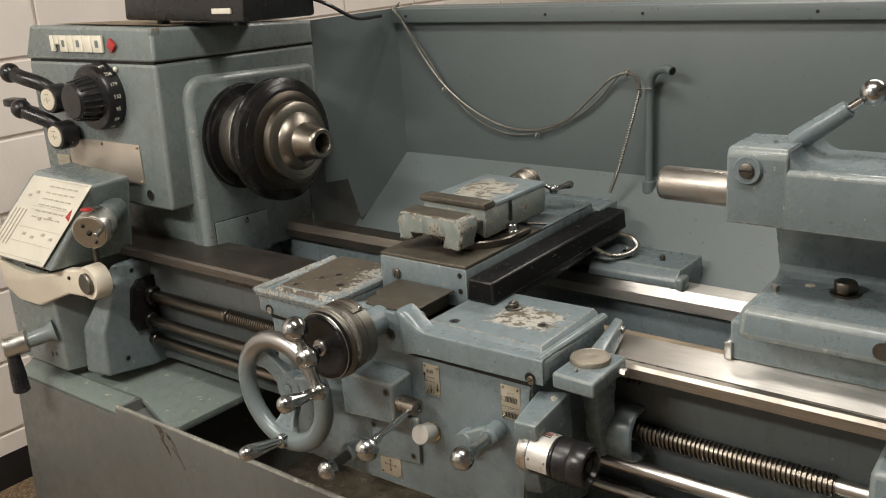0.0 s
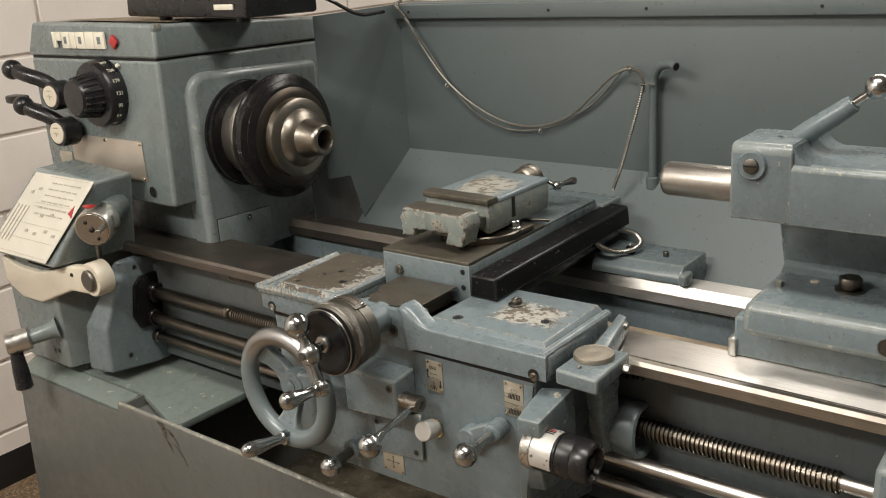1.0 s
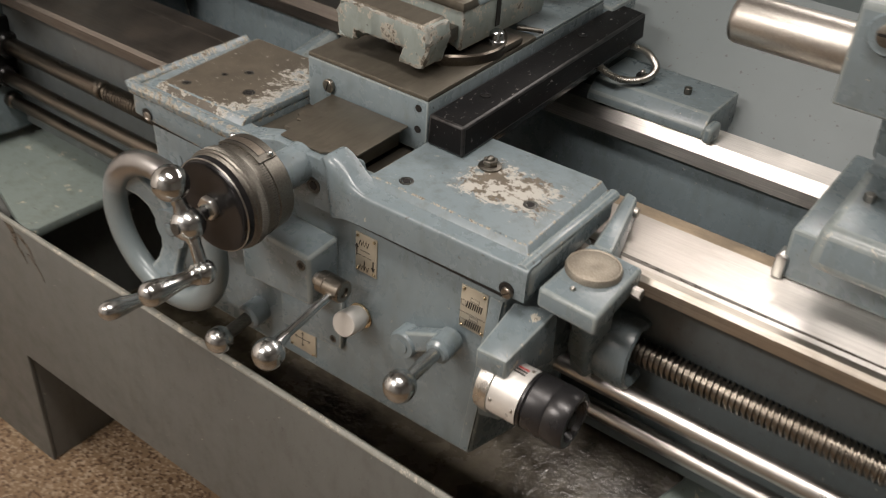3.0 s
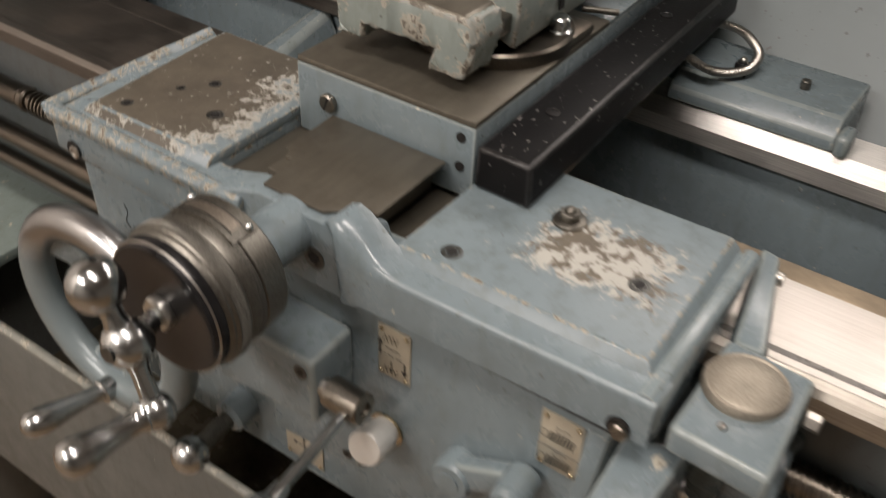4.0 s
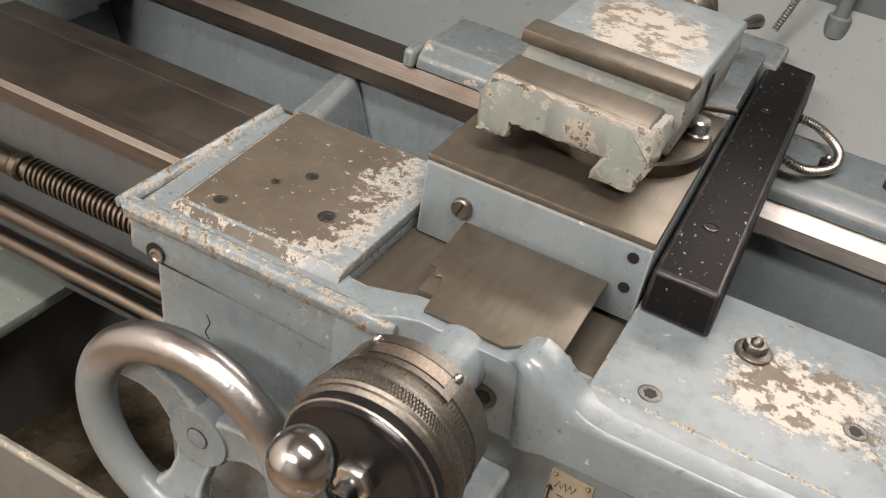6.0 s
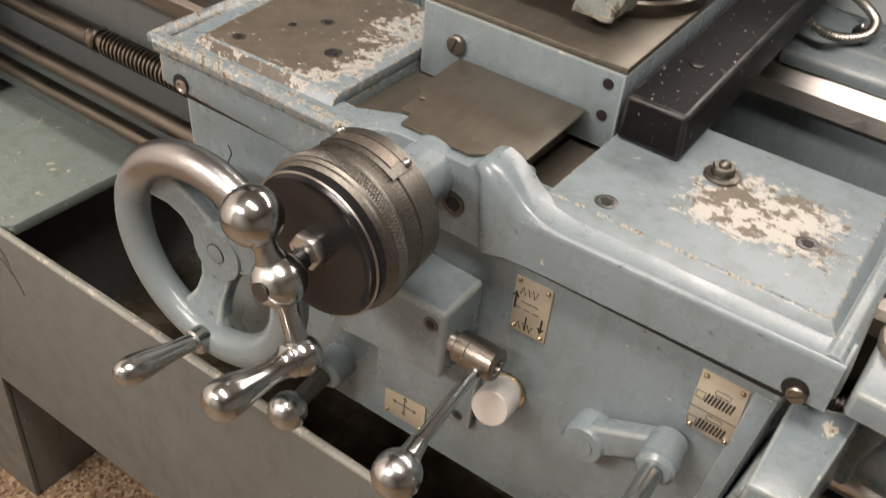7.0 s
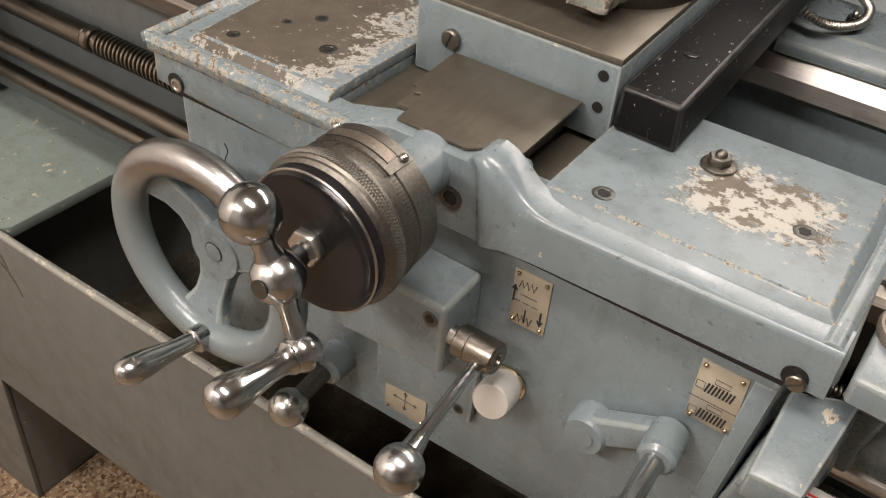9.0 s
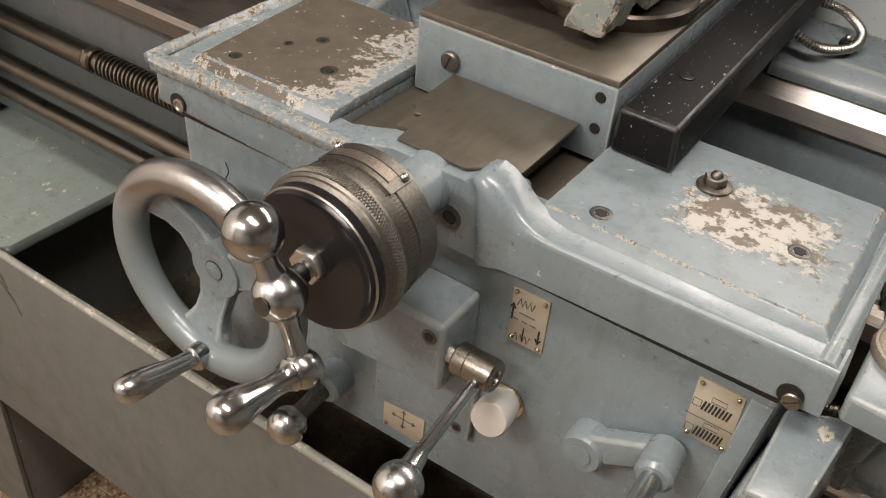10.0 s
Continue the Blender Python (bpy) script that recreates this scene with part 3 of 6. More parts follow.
part("way_shoulder", prism([(0.114, 0.898), (0.114, 0.9095), (0.150, 0.907), (0.154, 0.86), (0.114, 0.86)], "x", X0, SPLIT - 0.001, 0.002), M_WAYDARK, bed, "brown casting edge")
part("bed_web", box(X0, X1 - 0.006, 0.112, 0.15, 0.763, 0.858, 0.002), M_OILY_SHADE, bed)
for x in (-0.80, -0.42, 0.44):
    part("cross_rib", frustum([(x - 0.05, 0.152, 0.762), (x + 0.05, 0.152, 0.762), (x + 0.05, 0.329, 0.762), (x - 0.05, 0.329, 0.762)],
                              [(x - 0.018, 0.152, 0.835), (x + 0.018, 0.152, 0.835), (x + 0.012, 0.329, 0.872), (x - 0.012, 0.329, 0.872)], 0.008), M_PAINT, bed)
rack = merge(*[box(-0.60 + k * 0.0075, -0.596 + k * 0.0075, 0.026, 0.034, 0.878, 0.894, 0) for k in range(118)])
part("rack", rack, M_DARKROD, bed, "dark toothed feed rack under the way")

# ---- leadscrew and rods ----
LS = (0.024, 0.808)
screw = thing("lead_screw", (0, LS[0], LS[1]), "oily bronze-toned steel lead screw with square thread", "lead screw")
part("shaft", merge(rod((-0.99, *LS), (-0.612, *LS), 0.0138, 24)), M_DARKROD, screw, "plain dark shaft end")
part("collar", merge(rod((-0.613, *LS), (-0.601, *LS), 0.0150, 24), rod((-0.601, *LS), (-0.590, *LS), 0.0105, 24)), M_SCREW, screw)


def thread(x0, x1, y, z, r, depth, pitch, seg=20):
    """A square-form helical thread on its core."""
    bm = bmesh.new()
    prof = [(0.0, r - depth), (0.12, r), (0.5, r), (0.62, r - depth)]
    n = int((x1 - x0) / pitch * seg)
    rows = []
    for i in range(n):
        a = i * math.tau / seg
        rows.append([bm.verts.new((x0 + (i / seg + s) * pitch, y + q * math.cos(a), z + q * math.sin(a))) for s, q in (*prof, (1.0, r - depth))])
    for p, q in zip(rows, rows[1:]):
        for k in range(4):
            bm.faces.new((p[k], p[k + 1], q[k + 1], q[k]))
    return bm


part("thread", thread(-0.594, -0.30, *LS, 0.0145, 0.0032, 0.00635), M_SCREW, screw)
part("thread", thread(0.20, 0.548, *LS, 0.0145, 0.0032, 0.00635), M_SCREW, screw)
part("shaft", rod((0.55, *LS), (0.66, *LS), 0.0105, 24), M_ROD, screw)
for yy, zz, r, nm, lab in ((0.010, 0.757, 0.0115, "feed_rod", "bright steel feed rod with a keyway"), (0.016, 0.710, 0.0105, "control_rod", "bright steel control rod below the feed rod")):
    t = thing(nm, (0, yy, zz), lab, "rod")
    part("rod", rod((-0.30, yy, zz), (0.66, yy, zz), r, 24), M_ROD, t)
    # left of x -0.30 the rod takes the darker steel
    part("rod", rod((-0.99, yy, zz), (-0.301, yy, zz), r, 24), M_DARKROD, t, "darker left end")
    part("keyway", box(-0.88, 0.64, yy - 0.003, yy + 0.003, zz - r - 0.0004, zz - r + 0.003, 0), M_HOLE, t)
    part("collar", rod((-0.90, yy, zz), (-0.845, yy, zz), r * 1.3, 24), M_DARKROD, t)
end_bracket = thing("rod_bracket", (0.62, 0.0, 0.70), "blue-grey cast bracket holding the rod ends at the bed end", "bracket")
part("casting", frustum([(0.595, -0.035, 0.67), (0.64, -0.035, 0.67), (0.64, 0.05, 0.67), (0.595, 0.05, 0.67)],
                        [(0.600, -0.030, 0.872), (0.64, -0.030, 0.872), (0.64, 0.05, 0.885), (0.600, 0.05, 0.885)], 0.008, 3), M_PAINT, end_bracket)
for z in (0.815, 0.735):
    part("recess", turned([(0, 0.009), (0.001, 0.009)], (0.618, -0.0335 if z > 0.8 else -0.0345, z), (0.618, -0.05, z), 16), M_HOLE, end_bracket)
part("bearing_cap", rod((0.64, *LS), (0.668, *LS), 0.02, 24), M_DIAL, end_bracket)

# ---- splash guard ----
GY = 0.545
guard = thing("splash_guard", (0.05, GY, 0.86), "blue-grey sheet steel splash guard behind the lathe", "splash guard")
part("back_sheet", box(-0.5655, 1.25, GY + 0.0005, GY + 0.0045, 1.025, 1.352, 0.001), M_GUARD, guard)
part("ledge", frustum([(-0.56, GY - 0.016, 1.322), (1.25, GY - 0.016, 1.322), (1.25, GY + 0.05, 1.322), (-0.56, GY + 0.05, 1.322)],
                      [(-0.56, GY - 0.016, 1.350), (1.25, GY - 0.016, 1.350), (1.25, GY + 0.05, 1.354), (-0.56, GY + 0.05, 1.354)], 0.002), M_GUARD, guard, "folded top ledge with drilled holes")
part("ramp", prism([(GY + 0.002, 1.036), (0.43, 0.90), (0.385, 0.86), (0.385, 0.855), (0.434, 0.896), (GY + 0.006, 1.030)], "x", -0.62, 1.25, 0), M_RAMP, guard, "sloping lighter chip ramp")
sheet = [(-0.560, GY + 0.002, 1.352), (-0.560, GY + 0.002, 1.028), (-0.606, 0.425, 0.900), (-0.616, 0.404, 0.998), (-0.632, 0.352, 1.000), (-0.630, 0.352, 1.345)]
part("end_sheet", frustum(sheet, [(x - 0.004, y + 0.004, z) for x, y, z in sheet], 0), M_GUARD, guard)
# made-up dark sheet: stands in for the shadowed gap below the end sheet
part("gap_shade_sheet", box(-0.675, -0.671, 0.34, 0.60, 0.84, 1.06, 0.001), M_OILY_SHADE, guard, "dark sheet added for the shade in the gap behind the spindle")
for hx in (-0.52, -0.17, 0.035, 0.34):
    part("drilled_hole", turned([(0, 0.0028), (0.0012, 0.0028)], (hx, GY - 0.0165, 1.336), (hx, GY - 0.03, 1.336), 10), M_HOLE, guard)
pipe = thing("coolant_pipe", (0.046, 0.53, 1.02), "blue-grey painted coolant standpipe with bent outlet", "pipe")
part("tube", tube([(0.046, 0.532, 1.015), (0.047, 0.531, 1.10), (0.048, 0.530, 1.18), (0.051, 0.528, 1.215), (0.066, 0.520, 1.235), (0.090, 0.508, 1.242), (0.106, 0.500, 1.239)], 0.0078, 14, 10), M_GUARD, pipe)
part("bore", turned([(0, 0.0062), (0.001, 0.0062)], (0.1062, 0.4999, 1.239), (0.12, 0.493, 1.236), 14), M_HOLE, pipe)
part("flange", rod((0.046, 0.532, 1.006), (0.046, 0.532, 1.03), 0.0125, 16), M_GUARD, pipe)
cable = thing("scale_cable", (-0.2, 0.53, 1.1), "thin grey armoured cable draped in a loop on the guard", "cable")
loop1 = [(-0.566, 0.56, 1.356), (-0.545, 0.515, 1.352), (-0.518, 0.515, 1.325), (-0.485, 0.525, 1.262), (-0.43, 0.53, 1.193), (-0.36, 0.532, 1.143), (-0.28, 0.532, 1.112), (-0.20, 0.532, 1.110), (-0.13, 0.532, 1.135),
         (-0.075, 0.53, 1.18), (-0.03, 0.528, 1.218), (0.005, 0.525, 1.229), (0.028, 0.520, 1.220), (0.035, 0.512, 1.195), (0.022, 0.50, 1.13), (0.005, 0.490, 1.06), (-0.008, 0.478, 1.012)]
part("sheath", tube(loop1, 0.0030, 8, 26, 0.0008), M_CABLE, cable)
loop1 = [(x, y, z - (0.010 if 3 < i < 10 else 0.004 if i in (3, 10) else 0)) for i, (x, y, z) in enumerate(loop1)]
loop2 = [(x + 0.004 * math.sin(i * 2.1) + (0.008 if i == 3 else 0), y + 0.004, z + 0.006 * math.cos(i * 1.7)) for i, (x, y, z) in enumerate(loop1[:-3])]
part("wire", tube(loop2, 0.0017, 6, 10), M_CABLE, cable, "thin pale wire beside the sheath")
part("end_sheath", tube(loop1[-4:], 0.0042, 8, 30, 0.0011), M_CABLE, cable, "ribbed armoured end")
for i in (4, 7, 11):
    x, y, z = loop1[i]
    part("cable_tie", ring_torus((x, y, z), (1, 0, -0.3), 0.0052, 0.0012, 0.0018, 14, 6), M_ALU, cable)
part("cable_tie", tube([(0.030, 0.512, 1.203), (0.040, 0.512, 1.204), (0.056, 0.52, 1.204)], 0.0015, 6, 4), M_ALU, cable)

# ---- headstock ----
HY = -0.045
AX = (0.125, 1.149)
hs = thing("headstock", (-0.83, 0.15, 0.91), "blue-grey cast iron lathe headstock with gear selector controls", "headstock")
part("body", frustum([(-1.045, HY, 1.036), (-0.634, HY, 1.036), (-0.632, 0.36, 1.036), (-1.045, 0.36, 1.036)],
                     [(-1.045, HY, 1.308), (-0.620, HY, 1.308), (-0.620, 0.36, 1.298), (-1.045, 0.36, 1.305)], 0.007, 3), M_HEAD, hs)
part("cap", frustum([(-1.050, HY - 0.003, 1.311), (-0.616, HY - 0.003, 1.311), (-0.616, 0.362, 1.301), (-1.050, 0.362, 1.307)],
                    [(-1.022, HY + 0.002, 1.376), (-0.618, HY + 0.002, 1.370), (-0.618, 0.36, 1.345), (-1.022, 0.36, 1.352)], 0.006, 3), M_HEAD, hs, "removable top cover with a chipped corner")
part("seam", box(-1.040, -0.6235, HY + 0.0025, 0.355, 1.290, 1.330, 0), M_HOLE, hs, "dark joint under the cover")
part("cap_edge", box(-0.632, -0.6172, HY + 0.0005, HY + 0.022, 1.352, 1.3715, 0.006), M_EDGE, hs, "chipped cream corner")
part("cap_recess", solid([(-1.0, 0.0, 1.3755), (-0.64, 0.0, 1.3705), (-0.64, 0.33, 1.349), (-1.0, 0.33, 1.355)], [(0, 1, 2, 3)]), M_TAN, hs, "dusty brown cover top")
part("spindle_boss", prism([(0.004, 0.912), (0.004, 1.235), (0.012, 1.262), (0.035, 1.276), (0.33, 1.262), (0.34, 0.912)], "x", -0.66, -0.607, 0.018, 4), M_HEAD, hs)
part("foot", frustum([(-0.98, 0.02, 0.914), (-0.612, 0.012, 0.914), (-0.612, 0.35, 0.914), (-0.98, 0.35, 0.914)],
                     [(-0.98, 0.02, 1.034), (-0.614, 0.004, 1.034), (-0.614, 0.35, 1.034), (-0.98, 0.35, 1.034)], 0.005), M_HEAD, hs)
part("foot_cover", prism([(0.025, 0.914), (0.025, 0.998), (0.155, 0.993), (0.155, 0.914)], "x", -0.6072, -0.6045, 0.0006), M_HEAD, hs, "bolted cover plate on the foot")
part("cover_seam", prism([(0.0235, 0.914), (0.0235, 0.9995), (0.156, 0.9945), (0.156, 0.914)], "x", -0.6072, -0.6062, 0), M_HOLE, hs, "dark joint round the cover plate")
part("cover_screw", turned([(0, 0.0055), (0.003, 0.0055), (0.005, 0.003), (0.005, 0)], (-0.6045, 0.100, 0.986), (1, 0.100, 0.986), 14), M_CHROME, hs)
part("clip_bore", turned([(0, 0.0105), (0.002, 0.0105), (0.002, 0.008), (0.0, 0.008)], (-0.693, HY - 0.0005, 1.062), (-0.693, HY - 0.1, 1.062), 20), M_CHROME, hs, "bright ring round a bore")
part("bore", turned([(0, 0.0085), (0.0012, 0.0085)], (-0.693, HY - 0.0005, 1.062), (-0.693, HY - 0.1, 1.062), 20), M_HOLE, hs)
plate = part("instruction_plate", box(-0.948, -0.705, HY - 0.0025, HY, 1.080, 1.157, 0.001), M_NAMEPLATE, hs, "blank tan metal instruction plate")
for px in (-0.941, -0.826, -0.711):
    for pz in (1.152, 1.085):
        part("pin", ball((px, HY - 0.003, pz), 0.0033, 10, 8), M_BRASS, plate)
small = part("small_plate", box(-1.002, -0.955, HY - 0.002, HY, 1.094, 1.118, 0.0008), M_TAG, hs)
for k in range(2):
    part("print_bar", box(-0.996, -0.961, HY - 0.0026, HY - 0.0021, 1.098 + k * 0.010, 1.102 + k * 0.010, 0), M_GREYINK, small)
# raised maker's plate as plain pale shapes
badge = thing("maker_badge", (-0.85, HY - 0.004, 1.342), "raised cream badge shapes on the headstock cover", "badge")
bx = -0.938
for wd, hh, hole in ((0.013, 0.030, 0), (0.016, 0.017, 0), (0.027, 0.031, 1), (0.018, 0.031, 0), (0.030, 0.031, 1), (0.028, 0.031, 0), (0.032, 0.031, 1)):
    z0 = 1.327 + (0.031 - hh)
    bar = part("badge_block", box(bx, bx + wd, HY - 0.008, HY - 0.003, z0, z0 + hh, 0.001), M_WHITE, badge)
    if hole:
        part("inset", box(bx + wd * 0.36, bx + wd * 0.66, HY - 0.0092, HY - 0.0078, z0 + hh * 0.3, z0 + hh * 0.72, 0.0005), M_HEAD, bar)
    bx += wd + 0.002
part("diamond", merge(prism([(-0.7485, 1.340), (-0.735, 1.3535), (-0.7215, 1.340), (-0.735, 1.3265)], "y", HY - 0.008, HY - 0.003, 0.001)), M_RED, badge, "red diamond mark")
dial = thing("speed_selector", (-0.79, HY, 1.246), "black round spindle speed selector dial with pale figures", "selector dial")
SD = (-0.787, 1.246)
part("ring", turned([(0, 0.0625), (0.001, 0.063), (0.029, 0.0615), (0.033, 0.0585), (0.034, 0.05), (0.035, 0.03)], (SD[0], HY, SD[1]), (SD[0], HY - 1, SD[1]), 48), M_BLACK, dial)
knob = bmesh.new()
knob = turned([(0.030, 0.040), (0.036, 0.041), (0.07, 0.034), (0.074, 0.031), (0.075, 0.0)], (SD[0], HY, SD[1]), (SD[0], HY - 1, SD[1]), 40)
kn = part("knob", knob, M_BLACK, dial, "fluted black knob")
for k in range(20):
    a = k * math.tau / 20
    part("flute", rod((SD[0] + 0.0405 * math.cos(a), HY - 0.035, SD[1] + 0.0405 * math.sin(a)), (SD[0] + 0.034 * math.cos(a), HY - 0.069, SD[1] + 0.034 * math.sin(a)), 0.0028, 6), M_BLACK, kn)
for k, fig in enumerate(("397", "256", "179", "132", "95", "69", "45")):
    a = radians(66 - k * 21)
    words(fig, "figure", (SD[0] + 0.0623 * math.cos(a), HY - 0.0165, SD[1] + 0.0623 * math.sin(a)), 0.0100, M_WHITE, dial, (90 - math.degrees(a), 0, 90), 0.0004)
part("index_dot", ball((-0.737, HY - 0.004, 1.297), 0.0045, 12, 8), M_WHITE, dial)
for n, (hz, kx, kz) in enumerate(((1.240, -1.000, 1.292), (1.168, -0.985, 1.222))):
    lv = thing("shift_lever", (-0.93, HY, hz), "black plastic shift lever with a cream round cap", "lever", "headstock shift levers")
    h0 = Vector((-0.912, HY - 0.012, hz))
    ax = Vector((0.10, -1.0, 0.02)).normalized()
    sd = Vector((1.0, 0.10, 0)).normalized()
    part("stem", rod((-0.912, HY, hz), h0 + ax * 0.01, 0.016, 20), M_BLACK, lv)
    part("hub", turned([(0, 0.025), (0.004, 0.028), (0.032, 0.0275), (0.038, 0.025), (0.039, 0.018)], h0, h0 + ax, 32), M_BLACK, lv)
    part("cap", turned([(0, 0.0205), (0.002, 0.020), (0.0025, 0)], h0 + ax * 0.0385, h0 + ax, 28), M_CREAM, lv, "cream disc with fine print")
    f0 = h0 + ax * 0.0413
    part("print_bar", rod(f0 - sd * 0.008, f0 + sd * 0.008, 0.0007, 6), M_GREYINK, lv)
    part("print_bar", rod(f0 + Vector((0, 0, 0.004)), f0 - Vector((0, 0, 0.006)), 0.0007, 6), M_GREYINK, lv)
    part("print_bar", rod(f0 + sd * -0.006 + Vector((0, 0, 0.011)), f0 + sd * 0.006 + Vector((0, 0, 0.011)), 0.0009, 6), M_GREYINK, lv)
    part("arm", tube([(-0.915, HY - 0.03, hz + 0.012), (-0.935, HY - 0.045, hz + 0.030), (-0.965, HY - 0.06, kz - 0.010), (kx, HY - 0.065, kz)], 0.0145, 14, 6), M_BLACK, lv)
    part("grip", ball((kx - 0.002, HY - 0.066, kz), 0.0195), M_BLACK, lv)
spring = thing("side_lever", (-1.03, 0.0, 1.2), "grey cast lever end beside the headstock", "lever")
part("arm", tube([(-1.09, -0.07, 1.215), (-1.06, -0.05, 1.200), (-1.02, -0.02, 1.185)], 0.014, 12, 6), M_DIAL, spring)
part("cap", box(-1.11, -1.06, -0.085, -0.055, 1.215, 1.232, 0.005), M_BLACKSTEEL, spring)

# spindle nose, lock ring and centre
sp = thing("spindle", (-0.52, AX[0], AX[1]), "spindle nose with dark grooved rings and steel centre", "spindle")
A0, A1 = (-0.607, *AX), (1.0, *AX)
part("back_ring", turned([(-0.012, 0.099), (-0.008, 0.102), (0.006, 0.102), (0.008, 0.096), (0.011, 0.101), (0.018, 0.100), (0.020, 0.090), (0.021, 0.07)], A0, A1, 64), M_BLACKSTEEL, sp, "dark grooved backing ring")
part("edge_band", turned([(-0.013, 0.101), (-0.011, 0.1035), (-0.008, 0.1035), (-0.007, 0.1015)], A0, A1, 64), M_STEEL, sp, "bright worn edge")
part("neck", turned([(0.018, 0.080), (0.044, 0.082), (0.046, 0.078), (0.052, 0.082), (0.070, 0.080), (0.095, 0.080)], A0, A1, 48), M_STEEL, sp, "worn bright neck")
part("guard_ring", turned([(0.088, 0.088), (0.090, 0.110), (0.094, 0.114), (0.100, 0.115), (0.103, 0.113), (0.106, 0.115), (0.116, 0.114), (0.120, 0.109), (0.122, 0.1045), (0.125, 0.1045), (0.128, 0.098), (0.131, 0.092), (0.129, 0.06)], A0, A1, 72), M_BLACKSTEEL, sp, "thick black ring")
part("face", turned([(0.128, 0.094), (0.133, 0.089), (0.136, 0.075), (0.137, 0.05)], A0, A1, 56), M_SPINDARK, sp, "brown oily face plate")
part("flange", turned([(0.134, 0.071), (0.136, 0.073), (0.150, 0.072), (0.153, 0.068), (0.154, 0.05)], A0, A1, 56), M_SPIN, sp, "stepped brown steel flange")
part("centre", turned([(0.152, 0.054), (0.158, 0.052), (0.166, 0.043), (0.170, 0.036), (0.186, 0.031), (0.204, 0.029), (0.210, 0.028), (0.213, 0.025), (0.213, 0.0190), (0.211, 0.0180), (0.172, 0.0165)], A0, A1, 48), M_SPIN, sp, "polished stepped steel nose")
part("bore", turned([(0.168, 0.0175), (0.174, 0.0175)], A0, A1, 28), M_HOLE, sp)

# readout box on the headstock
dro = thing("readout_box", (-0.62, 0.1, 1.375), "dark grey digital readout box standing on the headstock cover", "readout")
part("case", frustum([(-0.80, 0.03, 1.378), (-0.455, 0.03, 1.372), (-0.455, 0.20, 1.368), (-0.80, 0.20, 1.372)],
                     [(-0.80, 0.045, 1.54), (-0.455, 0.045, 1.54), (-0.455, 0.20, 1.54), (-0.80, 0.20, 1.54)], 0.006), M_BLACK, dro)
part("label_bar", box(-0.535, -0.485, 0.0275, 0.0305, 1.387, 1.396, 0.0004), M_WHITE, dro)
for fx in (-0.72, -0.50):
    part("foot", rod((fx, 0.06, 1.363), (fx, 0.06, 1.38), 0.012, 14), M_RUBBER, dro)
part("cord", tube([(-0.455, 0.19, 1.40), (-0.44, 0.22, 1.385), (-0.43, 0.28, 1.355), (-0.44, 0.36, 1.352)], 0.0035, 8, 6), M_BLACK, dro)

# the headstock with all it carries, a tenth larger and set back to fit the first camera view; sinks between the inner
# bed flats
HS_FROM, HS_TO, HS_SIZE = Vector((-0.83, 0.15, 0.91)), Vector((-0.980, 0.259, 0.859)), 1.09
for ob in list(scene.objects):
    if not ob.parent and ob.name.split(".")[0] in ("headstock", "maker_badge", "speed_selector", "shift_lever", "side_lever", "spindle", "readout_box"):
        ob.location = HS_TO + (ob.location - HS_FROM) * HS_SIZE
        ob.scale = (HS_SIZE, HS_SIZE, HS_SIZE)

# ---- quick change gearbox ----
qb = thing("feed_gearbox", (-0.88, -0.02, 0.70), "blue-grey cast feed gearbox with chart, knob and shaft bracket", "gearbox")
part("body", frustum([(-1.19, -0.118, 0.652), (-1.000, -0.118, 0.652), (-0.93, 0.05, 0.652), (-1.19, 0.05, 0.652)],
                     [(-1.19, -0.118, 0.905), (-1.000, -0.118, 0.905), (-0.93, 0.05, 0.93), (-1.19, 0.05, 0.93)], 0.006, 3), M_HEAD, qb)
part("chart_housing", frustum([(-1.19, -0.155, 0.905), (-0.915, -0.155, 0.905), (-0.885, 0.02, 0.905), (-1.19, 0.02, 0.905)],
                              [(-1.06, -0.075, 1.082), (-0.842, -0.075, 1.072), (-0.855, 0.02, 1.070), (-1.06, 0.02, 1.082)], 0.008, 3), M_HEAD, qb, "sloping housing that carries the chart")
N = Vector((0, -0.91, 0.41)).normalized()


def on_slope(u, v, lift=0.0015):
    """A place on the sloping chart: u along it, v up the slope, both 0 to 1."""
    low, high = Vector((-1.165 + 0.228 * u, -0.1545, 0.912)), Vector((-1.045 + 0.215 * u, -0.0785, 1.074))
    return low.lerp(high, v) + N * (0.004 + lift)


def slope_patch(u0, u1, v0, v1, lift=0.0015):
    c = [on_slope(u, v, lift) for u, v in ((u0, v0), (u1, v0), (u1, v1), (u0, v1))]
    return frustum([p - N * 0.0012 for p in c], c, 0)


chart = thing("feed_chart", (-0.98, -0.12, 0.99), "cream printed thread and feed chart on the sloping housing", "chart")
part("card", slope_patch(0, 1, 0, 1, 0.0), M_CARD, chart)
random.seed(4)
for r in range(6):
    for c in range(5):
        part("print_bar", slope_patch(0.38 + c * 0.10, 0.45 + c * 0.10, 0.90 - r * 0.075, 0.915 - r * 0.075, 0.001), M_GREYINK, chart)
for u in (0.05, 0.11, 0.17, 0.23):
    part("print_bar", slope_patch(u, u + 0.012, 0.15, 0.60, 0.001), M_GREYINK, chart)
for v in (0.98, 0.66, 0.62, 0.40, 0.22, 0.04):
    part("rule", slope_patch(0.03 if v < 0.5 else 0.3, 0.95, v - 0.004, v, 0.001), M_GREYINK, chart)
